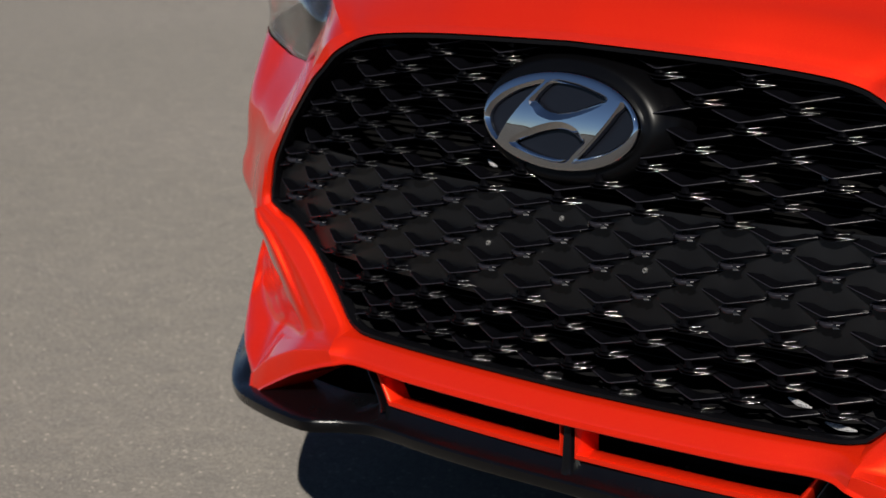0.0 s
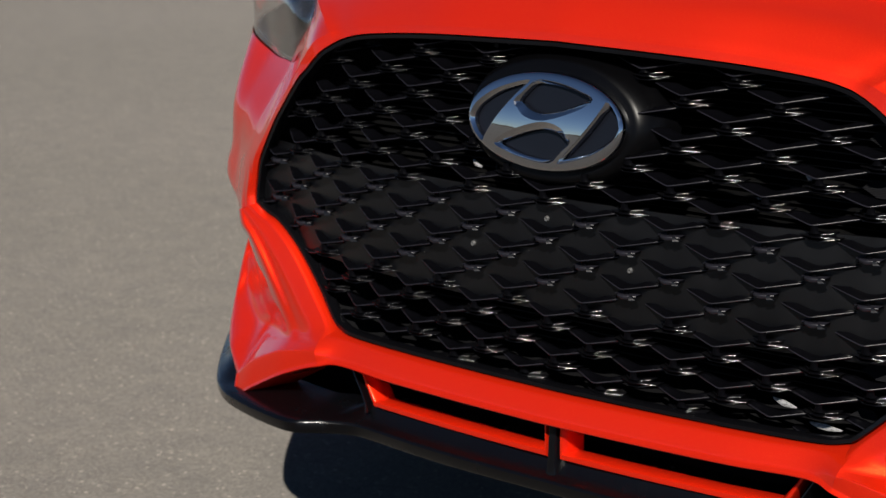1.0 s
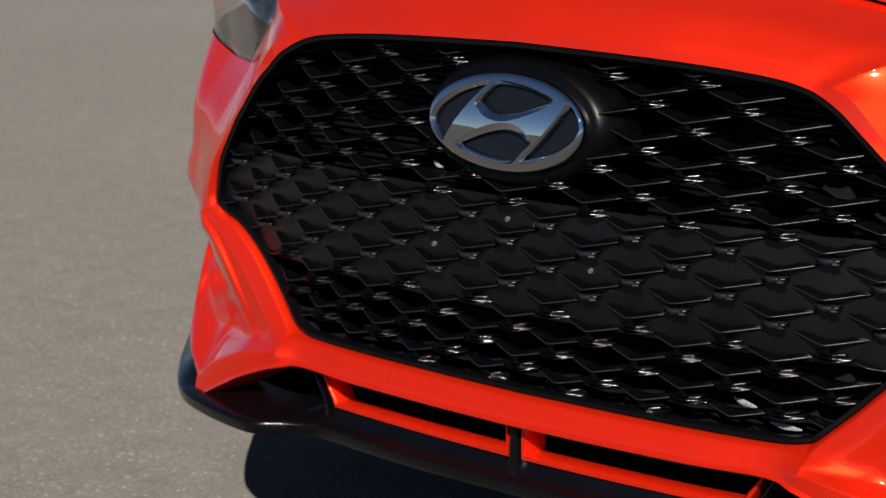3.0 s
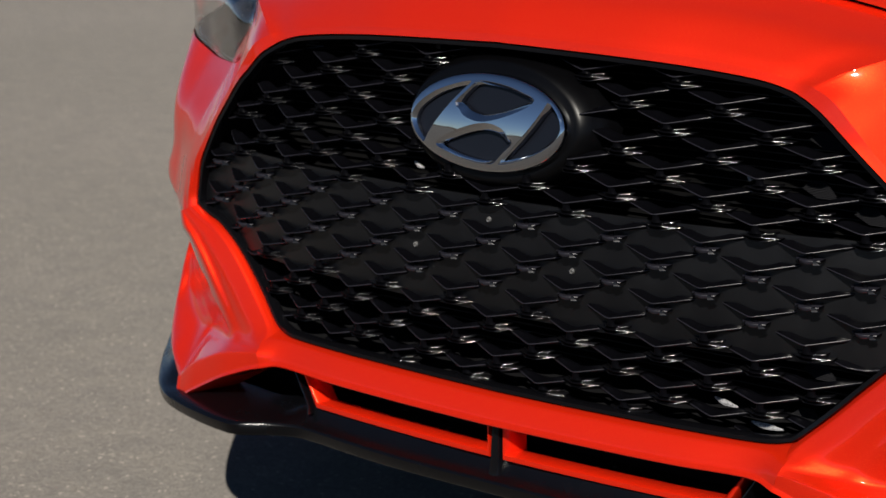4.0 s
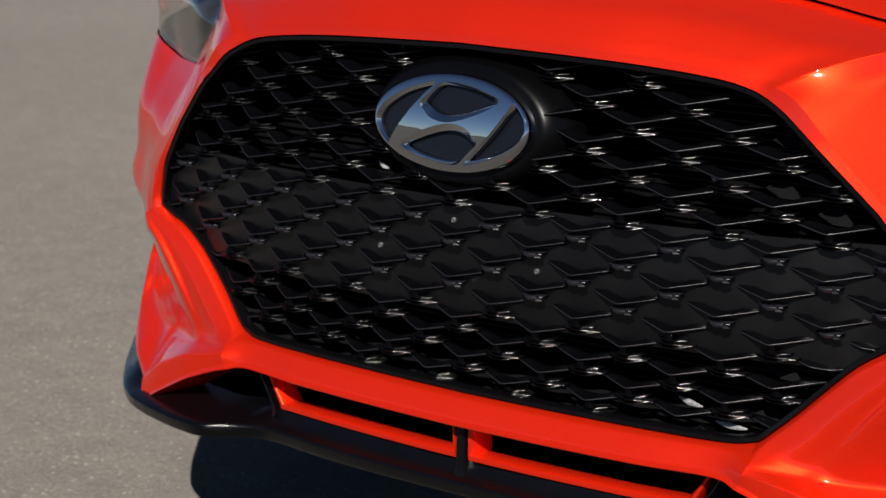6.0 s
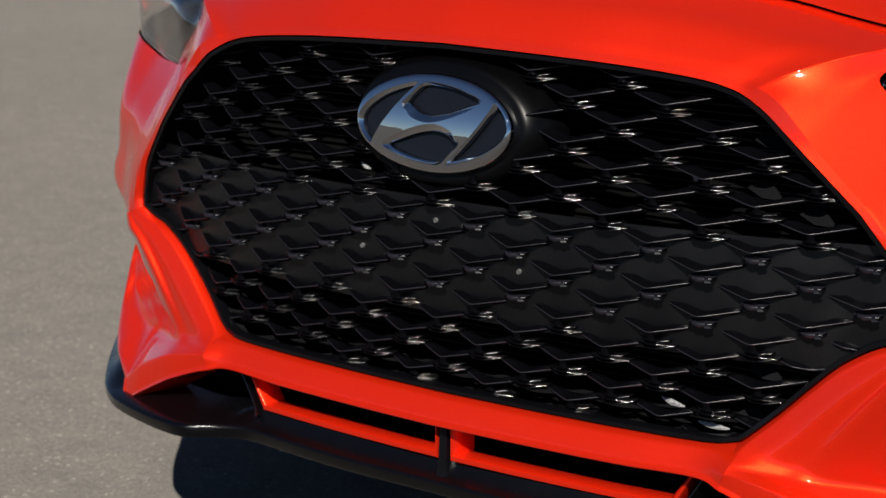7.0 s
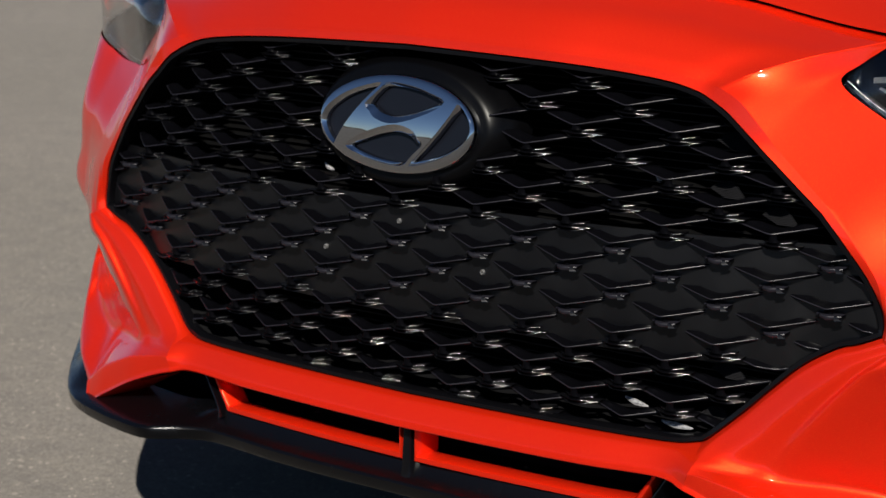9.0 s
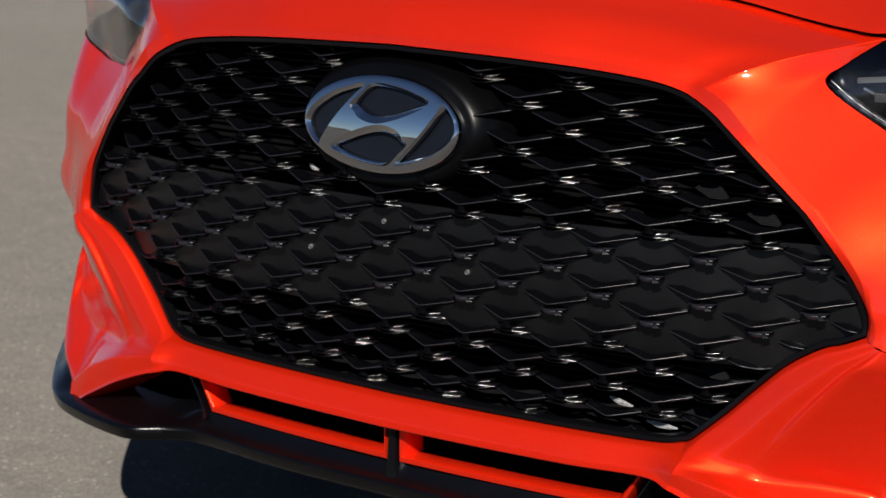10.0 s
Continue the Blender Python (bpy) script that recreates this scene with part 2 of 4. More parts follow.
# corner: beside and under the lamp, drawn in towards the blade
corner_upper = [
    [(0.4000, 0.0410, 0.4990), (0.4110, 0.0360, 0.5020), (0.4400, 0.0730, 0.5200), (0.4589, 0.1220, 0.5438), (0.5427, 0.1750, 0.5431), (0.6565, 0.2550, 0.5592), (0.7900, 0.4700, 0.5720), (0.8350, 0.6100, 0.5860), (0.8800, 0.7500, 0.6000)],
    [(0.4200, 0.0460, 0.4730), (0.4310, 0.0410, 0.4740), (0.4470, 0.0610, 0.4880), (0.4720, 0.0860, 0.4878), (0.5228, 0.1160, 0.4929), (0.5828, 0.1537, 0.4951), (0.6128, 0.2137, 0.4951), (0.6678, 0.3737, 0.4951), (0.8300, 0.7500, 0.5300)],
    [(0.4370, 0.0510, 0.4490), (0.4470, 0.0455, 0.4490), (0.4685, 0.0655, 0.4480), (0.4871, 0.0790, 0.4469), (0.5315, 0.1110, 0.4394), (0.5849, 0.1492, 0.4421), (0.6149, 0.2092, 0.4421), (0.6699, 0.3692, 0.4421), (0.8000, 0.7500, 0.4700)],
]
corner_lower = [
    [(0.4470, 0.0560, 0.4270), (0.4570, 0.0505, 0.4260), (0.4745, 0.0640, 0.4250), (0.4945, 0.0780, 0.4209), (0.5319, 0.1050, 0.4150), (0.5917, 0.1472, 0.4174), (0.6217, 0.2072, 0.4174), (0.6725, 0.3718, 0.4174), (0.7700, 0.7500, 0.4200)],
    [(0.4510, 0.0570, 0.4110), (0.4610, 0.0510, 0.4080), (0.4755, 0.0610, 0.4060), (0.4915, 0.0725, 0.4024), (0.5245, 0.0970, 0.3953), (0.5861, 0.1454, 0.3975), (0.6161, 0.2054, 0.3975), (0.6673, 0.3695, 0.3975), (0.7400, 0.7500, 0.3900)],
    [(0.4500, 0.0560, 0.4000), (0.4595, 0.0490, 0.3950), (0.4690, 0.0535, 0.3920), (0.4835, 0.0650, 0.3880), (0.5090, 0.0890, 0.3820), (0.5480, 0.1500, 0.3695), (0.6000, 0.3000, 0.3700), (0.6350, 0.3900, 0.3700), (0.7200, 0.7500, 0.3700)],
]
corner = corner_upper + corner_lower
# lower corner in one skin: beside the grille's lower edge, down over the shelf and its front face
def pocket_row(inner, crest, along, bulge, hollow, rest):
    """One station beside the grille's lower edge: full band, hollow, rib, then the recess whose outer wall is a fin."""
    g, c = Vector(inner), Vector(crest)
    b = g.lerp(c, along) + Vector((0, -bulge, 0))
    return [g, b, b.lerp(c, 0.52) + Vector((0, hollow, 0)), c] + [Vector(p) for p in rest]


blade_top = [Vector(p) for p in ((0.4576, 0.0509, 0.396), (0.461, 0.0497, 0.3943), (0.4645, 0.0497, 0.3932), (0.469, 0.051, 0.392), (0.48, 0.06, 0.389), (0.495, 0.083, 0.384), (0.53, 0.14, 0.376), (0.55, 0.165, 0.388), (0.6, 0.3, 0.39))]
blade = [
    pocket_row((0.434, 0.0465, 0.3865), (0.457, 0.0435, 0.379), 0.34, 0.0010, 0.0016, [(0.480, 0.0615, 0.371), (0.505, 0.0885, 0.362), (0.535, 0.1255, 0.353), (0.579, 0.185, 0.366), (0.645, 0.3, 0.366)]),
    pocket_row((0.416, 0.044, 0.3795), (0.4444, 0.0412, 0.3676), 0.38, 0.0018, 0.0018, [(0.4795, 0.0711, 0.3551), (0.5192, 0.1101, 0.3401), (0.5588, 0.1500, 0.3250), (0.5816, 0.1600, 0.3083), (0.6500, 0.2800, 0.3300)]),
    pocket_row((0.389, 0.0395, 0.362), (0.4268, 0.0378, 0.3476), 0.44, 0.0024, 0.0022, [(0.4659, 0.0682, 0.3342), (0.5102, 0.1087, 0.3182), (0.5545, 0.1420, 0.3021), (0.5742, 0.1420, 0.2809), (0.6350, 0.2400, 0.2980)]),
]
pocket = [
    pocket_row((0.364, 0.035, 0.3395), (0.4097, 0.0350, 0.3255), 0.42, 0.0030, 0.0020, [(0.4527, 0.0660, 0.3137), (0.5014, 0.1031, 0.2992), (0.5501, 0.1350, 0.2837), (0.5603, 0.1200, 0.2582), (0.6100, 0.1900, 0.2700)]),
    pocket_row((0.339, 0.0285, 0.3145), (0.3927, 0.0330, 0.3015), 0.38, 0.0036, 0.0010, [(0.4327, 0.0578, 0.2928), (0.4780, 0.0875, 0.2807), (0.5232, 0.1120, 0.2655), (0.5314, 0.0880, 0.2428), (0.5850, 0.1500, 0.2450)]),
    pocket_row((0.316, 0.0195, 0.2925), (0.38, 0.0315, 0.28), 0.28, 0.0042, 0.0006, [(0.4190, 0.0555, 0.2770), (0.4590, 0.0780, 0.2675), (0.4915, 0.0880, 0.2515), (0.4966, 0.0560, 0.2332), (0.5450, 0.1100, 0.2220)]),
    pocket_row((0.3075, 0.004, 0.279), (0.3735, 0.0285, 0.2710), 0.24, 0.0006, 0.0006, [(0.4235, 0.0640, 0.2655), (0.4600, 0.0810, 0.2560), (0.4526, 0.0430, 0.2333), (0.4489, 0.0215, 0.2160), (0.5000, 0.0700, 0.2060)]),
]
skin = [blade_top] + blade + pocket
shelf_edge = [Vector(p) for p in ((0.306, -0.003, 0.2715), (0.319, -0.002, 0.2701), (0.341, -0.0007, 0.2662), (0.3645, 0.0015, 0.2605), (0.401, 0.008, 0.2455), (0.42, 0.0115, 0.2355), (0.4405, 0.0160, 0.2205), (0.4506, 0.0205, 0.2160), (0.48, 0.055, 0.203))]
face_height = (0.0095, 0.0122, 0.0162, 0.0199, 0.0226, 0.0223, 0.0192, 0.0156, 0.0130)
back = pocket[-1]
shelf = [[e.lerp(t, w) + Vector((0, 0, lift)) for e, t in zip(shelf_edge, back)] for w, lift in ((0.78, 0.0004), (0.5, 0.0006), (0.22, 0.0008), (0.09, 0.0007))]
pocket[-1][1:] = [p * 0.5 + a * 0.25 + b * 0.25 for p, a, b in zip(back[1:], pocket[-2][1:], shelf[0][1:])]
face_low = [e + Vector((-0.003 if k == 0 else -0.0015, 0.0006 - 0.0010 * min(k, 5), -h)) for k, (e, h) in enumerate(zip(shelf_edge, face_height))]
face_turn = [e + Vector((-0.001, 0.0016, -0.0055)) for e in face_low]
face_under = [e + Vector((-0.004 - 0.003 * k, 0.059 - 0.004 * k, -0.001)) for k, e in enumerate(face_turn)]
skin += shelf + [shelf_edge, face_low, face_turn, face_under]
edge_rows = [(0.450, 0.056, 0.400), (0.430, 0.053, 0.391), (0.412, 0.051, 0.385), (0.385, 0.047, 0.368), (0.360, 0.043, 0.345), (0.335, 0.037, 0.320), (0.312, 0.029, 0.2985), (0.302, 0.027, 0.291)]
rolled = [[g, tuple(Vector(g).lerp(Vector(r[0]), 0.5) + Vector((0, -0.0022, 0))), r[0]] for g, r in zip(edge_rows, skin)]
# bar under the grille
bar = [[(0.302, 0.027, 0.291), (0.305, 0.0133, 0.285), *(r[0] for r in (back, shelf_edge, face_low, face_turn, face_under))]]
for x, y, z in ((0.275, 0.0205, 0.287), (0.2, 0.014, 0.2855), (0.1, 0.010, 0.2845), (0.0, 0.008, 0.284)):
    bar.append([(x, y, z), (x, y - 0.0060, z - 0.0024), (x, y - 0.0104, z - 0.0076), (x, y - 0.0140, z - 0.0136), (x, y - 0.0168, z - 0.0200), (x, y - 0.0166, z - 0.0257), (x, 0.06, z - 0.028)])


def halfway(a, b, c):
    """The point midway between b and c on a smooth curve that comes from a."""
    d = c * 2 - b
    return 0.5 * (2 * b + (c - a) * 0.5 + (2 * a - 5 * b + 4 * c - d) * 0.25 + (3 * b - 3 * c + d - a) * 0.125)


def rounded(rows, bulge=True):
    """Adds the rolled or bevelled lip along the opening's edge to each row."""
    out = []
    for r in rows:
        g, c, m = Vector(r[0]), Vector(r[1]), Vector(r[2])
        if r is cheek[0] or r is nose[-1]:
            out.append([g, Vector((0.3085, 0.0312, 0.5945)), Vector((0.336, 0.0508, 0.6087)), m, halfway(Vector((0.336, 0.0508, 0.6087)), m, Vector(r[3])), Vector(r[3])])
        elif any(r is k for k in cheek[1:]) or any(r is k for k in corner_upper):
            push = -0.0004 if r is cheek[1] else 0.0026 if r is cheek[2] else 0.0034 if r is corner[1] else 0.0012 if r is corner[2] else 0.0050
            lip, far = g.lerp(c, 0.85) + Vector((0, 0.0032, 0)) + Vector((-0.5, 1.0, -0.2)) * push, Vector(r[3])
            full = 0.0006 if r is cheek[2] else 0.0008 if r is corner[2] else 0.0
            arc = [lip.lerp(far, t) + Vector((0.47, -0.77, 0.43)) * full * 4 * t * (1 - t) for t in (0.28, 0.52, 0.76)]
            out.append([g, lip, *arc, *r[3:]])
        elif bulge:
            a, b = g.lerp(c, 0.35) + Vector((0, -0.0012, 0)), g.lerp(c, 0.8) + Vector((0, 0.0005, 0))
            out.append([g, a, b, b.lerp(m, 0.4), *r[2:]])
        else:
            a, b = g.lerp(m, 0.15) + Vector((0, -0.0022, 0.0015)), g.lerp(m, 0.45) + Vector((0, -0.0030, 0.0022))
            out.append([g, a, b, m, halfway(b, m, Vector(r[3])), r[3]])
    return out


bm = bmesh.new()
edges = [loft(bm, rounded(nose, False), 8, 8, (1,))]
loft(bm, [[r[-1], tuple(Vector(r[-1]) + Vector((0, 0.0012, -0.0006))), tuple(Vector(r[-1]) + Vector((0, 0.002, -0.0012 if r is nose[-1] else -0.009)))] for r in nose], 8, 2)
edges.append(loft(bm, rounded(cheek, False), 8, 8, (1,)))
edges.append(loft(bm, rounded(corner_upper, False) + rounded(corner_lower), 8, 8, (1,)))
loft(bm, skin, 7, 7)
edges.append(loft(bm, rolled, 7, 4))
edges.append(loft(bm, bar, 7, 5))
# the opening's edge, from the top middle round to the bottom middle
opening = [row[0].co.copy() for grid in edges for row in grid]
opening = [p for p, q in zip(opening, opening[1:]) if (p - q).length > 0.0002] + [opening[-1]]
strip(bm, opening, [p + Vector((0, 0.010, 0)) for p in opening])
tube(bm, [p + Vector((-0.0001, 0.0004, -0.0005)) for p in steps(rounded(cheek[:1], False)[0], 8) if p.x > 0.322], 0.0008, 10)
bumper = part("bumper_cover", mirrored(bm), RED, car, "glossy red-orange painted bumper cover", smooth=27)
crest = steps(rounded(cheek[:1], False)[0], 8)
lips = steps([r[1] for r in rounded(cheek[1:], False)], 8)
for e in bumper.data.edges:
    ends = [bumper.data.vertices[i].co for i in e.vertices]
    if all(min((Vector((abs(q.x), q.y, q.z)) - c).length for c in crest) < 0.0002 and abs(q.x) > 0.325 for q in ends):
        e.use_edge_sharp = True
    if all(min((Vector((abs(q.x), q.y, q.z)) - c).length for c in lips) < 0.0004 for q in ends):
        e.use_edge_sharp = True

# grille frame: black rim inside the opening
bm = bmesh.new()
rim = opening
n = len(rim)
stations = []
for i, p in enumerate(rim):
    t = (rim[min(i + 4, n - 1)] - rim[max(i - 4, 0)])
    inward = Vector((t.z, 0, -t.x)).normalized()
    if i == 0:
        inward = Vector((0, 0, -1))
    if i == n - 1:
        inward = Vector((0, 0, 1))
    a = p + inward * 0.0007 + Vector((0, 0.0060, 0))
    b = p + inward * 0.0018 + Vector((0, 0.0006, 0))
    c = p + inward * 0.0052 + Vector((0, 0.0006, 0))
    d = p + inward * 0.0066 + Vector((0, 0.006, 0))
    e = p + inward * 0.0060 + Vector((0, 0.013, 0))
    stations.append([a, b, c, d, e])
verts = [[bm.verts.new(q) for q in s] for s in stations]
for s, u in zip(verts, verts[1:]):
    for j in range(4):
        bm.faces.new((s[j], s[j + 1], u[j + 1], u[j]))
grille = part("grille", mirrored(bm), RIMBLACK, car, "black grille with a satin rim and diamond mesh", smooth=50)

# dark duct from the rim back to the radiator
bm = bmesh.new()
strip(bm, [Vector((p.x * 1.003, p.y + 0.012, 0.43 + (p.z - 0.43) * 1.006)) for p in rim], [Vector((p.x * 0.98, 0.17, 0.43 + (p.z - 0.43) * 0.99)) for p in rim])
part("duct", mirrored(bm), DARK, grille, "dark air duct behind the mesh")

# frame outline for clipping the mesh, in the x-z plane
OUT = []
for i, p in enumerate(rim):
    t = rim[min(i + 1, n - 1)] - rim[max(i - 1, 0)]
    o = Vector((-t.z, 0, t.x)).normalized() * 0.001
    OUT.append((max(0.0, p.x + o.x), p.z + o.z))
OUT += [(-x, z) for x, z in OUT[::-1]]


def inside(x, z, poly=OUT):
    hit, j = False, len(poly) - 1
    for i in range(len(poly)):
        (xi, zi), (xj, zj) = poly[i], poly[j]
        if (zi > z) != (zj > z) and x < (xj - xi) * (z - zi) / (zj - zi) + xi:
            hit = not hit
        j = i
    return hit


STEP_X, STEP_Z, MID_Z = 0.045, 0.01967, 0.43
TOP_R, LOW_R = -2.05, 3.45
BADGE = Vector((0, -0.0056, 0.5401))


def node_at(k, r):
    x, z = k * STEP_X, MID_Z - r * STEP_Z
    return Vector((x, mesh_depth(x, z), z))


def on_boss(x, z):
    return (x / 0.099) ** 2 + ((z - 0.5400) / 0.053) ** 2 < 1


def open_at(x, z):
    return inside(x, z) and not on_boss(x, z)


PANEL_Y = -0.0030   # the blanking panel's face against the mesh's mean face
TIP_Y = -0.0176     # how far the prow of each wing stands out


RIM_XZ = np.array([(p.x, p.z) for p in rim] + [(-p.x, p.z) for p in rim])


RIM_Y = np.array([p.y for p in rim] * 2)


def behind_rim(x, z):
    """How far forward the mesh may stand at a place, so that it stays behind the rim."""
    d = np.hypot(RIM_XZ[:, 0] - x, RIM_XZ[:, 1] - z)
    i = int(d.argmin())
    return RIM_Y[i] + 0.0045 - 0.7 * max(0.0, d[i] - 0.006)


def closed_row(r):
    return -2 < r < 3


def wing_edge(x, r):
    """Front edge of a wing, y and z from its node: a prow in plan that climbs gently to both tips."""
    a = abs(x)
    soft = math.sqrt(a * a + 0.0022 ** 2)
    return TIP_Y + 0.45 * soft + 0.10 * max(0.0, a - 0.028), 0.0094 + 0.0006 * min(0, r + 1) + 0.185 * soft


HUMPS = ((0.0, 0.0026), (0.0045, 0.0026), (0.0095, 0.0030), (0.0140, 0.0036), (0.0185, 0.0044), (0.0235, 0.0032), (0.0285, 0.0022), (0.0330, 0.0012), (0.040, 0.0008))


def hump(x):
    """Height of the wing's shoulder over its front edge."""
    a = abs(x)
    for (p, h), (q, k) in zip(HUMPS, HUMPS[1:]):
        if a <= q:
            return h + (k - h) * (a - p) / (q - p)
    return HUMPS[-1][1]


def wing(bm, k, r):
    """The V-shaped wing over one node: a rounded front edge, a shoulder sloping up to its back and a plain underside."""
    c = node_at(k, r)
    rows, run = [], []
    for i in range(-15, 17):
        dx = 0.0368 * i / 15
        if i < 16 and open_at(c.x + dx, c.z + wing_edge(dx, r)[1]):
            run.append(dx)
        else:
            rows, run = max(rows, run, key=len), []
    spans, rows = rows, []
    for dx in spans:
        y, z = wing_edge(dx, r)
        x = c.x + dx
        y = max(y + mesh_depth(x, c.z), behind_rim(x, c.z + z))
        back = mesh_depth(x, c.z + z) + PANEL_Y
        deep = max(0.0012, back - y)
        end = min(1.0, (0.0372 - abs(dx)) / 0.006)
        w = (0.00055 if closed_row(r) else 0.00065) * (0.45 + 0.55 * end)
        h = hump(dx)
        rows.append([bm.verts.new((x, y + d, c.z + z + e)) for e, d in (
            (h * 0.9, deep + 0.006), (h, deep), (h * 0.62, deep * 0.72), (h * 0.26 + w * 0.4, deep * 0.36), (w, w * 1.1), (w * 0.8, w * 0.35), (w * 0.3, 0.0), (-w * 0.4, w * 0.1), (-w, w * 0.9), (-w - 0.0006, deep * 0.4), (-w - 0.0022 * end, deep + 0.002))])
    # front-edge faces take the paler tone that stands for reflected sky
    for p, q in zip(rows, rows[1:]):
        for j in range(10):
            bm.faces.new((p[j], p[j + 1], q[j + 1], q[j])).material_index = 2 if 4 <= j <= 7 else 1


def flank(x):
    """How fast a knuckle's side falls back from its prow."""
    return 0.705 - 0.34 * x - 0.10 * x * x - 0.45 * max(0.0, -0.05 - x)


NOSE = 0.0058       # half the width of a knuckle's blunt nose


def knuckle_back(x, side):
    """How far a knuckle's front lies behind its tip, at x from its middle."""
    return 0.36 * min(x, NOSE) + flank(side) * max(0.0, x - NOSE)


def ledge(bm, c, half, top, foot, front, rise=0.0, roll=0.00048, tone=0, cut=0.0):
    """One prow-shaped step of a knuckle with a rolled top edge."""
    curl = [(roll * (math.sin(a) - 1), roll * (1 - math.cos(a))) for a in (0, 0.25, 0.5, 0.75, 1.0, 1.3)]
    cols = []
    spread = (0.0, 0.0025, 0.0050, NOSE, 0.0072, 0.0095, 0.0120, 0.0145, 0.0170, 0.0190, 0.0206)
    spread = [a for a in spread if a < half - 0.0008] + [half]
    for u in [-a for a in spread[:0:-1]] + spread:
        a = abs(u)
        run = max(0.0, a - NOSE)
        y = front + knuckle_back(a, c.x if u > 0 else -c.x) + 0.57 * rise * run
        y += 0.35 * max(0.0, cut - a)
        t = top + rise * run
        f = t + (foot - top) * (1.0 - 0.5 * (u / half) ** 2)
        prof = [(f, 0.0090), (f, 0.0010), (f * 0.7 + t * 0.3, 0.0002), *((t + h, d) for h, d in curl), (t + 0.0004, 0.009)]
        cols.append([bm.verts.new(c + Vector((u, y + d, z))) for z, d in prof])
    for p, q in zip(cols, cols[1:]):
        blunt = max(abs(p[0].co.x - c.x), abs(q[0].co.x - c.x)) < NOSE + 0.0001
        for j in range(len(p) - 1):
            bm.faces.new((p[j], p[j + 1], q[j + 1], q[j])).material_index = 1 if blunt and tone == 0 else tone
    bm.faces.new(cols[0][::-1]).material_index = 1
    bm.faces.new(cols[-1]).material_index = 1


def stem(bm, c, top, low, y, wide):
    """Rounded stem from the wing down to the knuckle."""
    rows = []
    for z, w in ((top, wide), (top * 0.6 + low * 0.4, wide * 0.85), (top * 0.3 + low * 0.7, wide * 0.95), (low, wide * 1.5)):
        rows.append([bm.verts.new(c + Vector((w * math.sin(a), y + w * 0.9 - w * 0.9 * math.cos(a), z))) for a in (-1.6, -1.1, -0.5, 0.0, 0.5, 1.1, 1.6)])
    for p, q in zip(rows, rows[1:]):
        for j in range(6):
            bm.faces.new((p[j], p[j + 1], q[j + 1], q[j])).material_index = 1


def dart(bm, c, sx):
    """A bright slanted facet cut into a knuckle's flank over the panel, flaring towards its foot."""
    grid = []
    for z, d, a0, a1 in ((0.0043, 0.0020, 0.0068, 0.0082), (0.0041, -0.0002, 0.0066, 0.0084), (0.0030, -0.00055, 0.0066, 0.0092), (0.0019, -0.00097, 0.0068, 0.0104), (0.0010, -0.00136, 0.0072, 0.0116), (0.0006, -0.00156, 0.0074, 0.0124), (0.0003, -0.00160, 0.0075, 0.0126), (0.0001, 0.0020, 0.0076, 0.0126)):
        row = []
        for f in (0.0, 0.5, 1.0):
            a = a0 + (a1 - a0) * f
            y = -0.0166 + 0.36 * NOSE + (0.70 + 0.9 * max(0.0, -sx * c.x)) * (a - NOSE)
            row.append(bm.verts.new(c + Vector((sx * a, y + d, z))))
        grid.append(row)
    for p, q in zip(grid, grid[1:]):
        for j in range(2):
            bm.faces.new((p[j], p[j + 1], q[j + 1], q[j]))
    for k in (0, 2):
        bm.faces.new([row[k] for row in grid])


def knuckle(bm, k, r):
    """The raised knuckle under a wing: stepped ledges in the open rows, a smooth beak with a cut facet over the panel."""
    c = node_at(k, r)
    c.y = max(c.y, 0.0172 + behind_rim(c.x, c.z), 0.0075 + behind_rim(c.x * 1.03, c.z))
    if closed_row(r):
        stem(bm, c, 0.0100, 0.0030, -0.0110, 0.0032)
        # the beak over the panel uses the paler sheen tone too
        ledge(bm, c, 0.0114, 0.0042, 0.0006, -0.0160, 0.0, 0.0009, 2)
        dart(bm, c, 1)
        dart(bm, c, -1)
    else:
        stem(bm, c, 0.0100 + 0.0005 * min(0, r + 1), 0.0020, -0.0150, 0.0040)
        ledge(bm, c, 0.0146, 0.0016, -0.0006, -0.0131, 0.10)
        ledge(bm, c, 0.0206, -0.0004, -0.0018, -0.0160, -0.08)
        ledge(bm, c, 0.0206, -0.0040, -0.0050, -0.0164, 0.17, 0.0005, 0, 0.0090)


# flat plate that closes the middle rows of the mesh
bm = bmesh.new()
grid = []
for i in range(61):
    x = -0.45 + 0.90 * i / 60
    col = []
    for j in range(-1, 14):
        z = MID_Z - STEP_Z * (TOP_R + (LOW_R - TOP_R) * min(12, max(0, j)) / 12)
        y = mesh_depth(x, MID_Z + (z - MID_Z) * (0.45 if z > MID_Z else 0.85)) + PANEL_Y + 0.0022
        col.append(bm.verts.new((x, y + (0.003 if j in (-1, 13) else 0.0), z)))
    grid.append(col)
for a, b in zip(grid, grid[1:]):
    for j in range(14):
        bm.faces.new((a[j], a[j + 1], b[j + 1], b[j]))
    bm.faces.new((a[0], b[0], b[14], a[14]))
part("blanking_panel", bm, PANEL, grille, "smooth dark panel closing the middle rows")

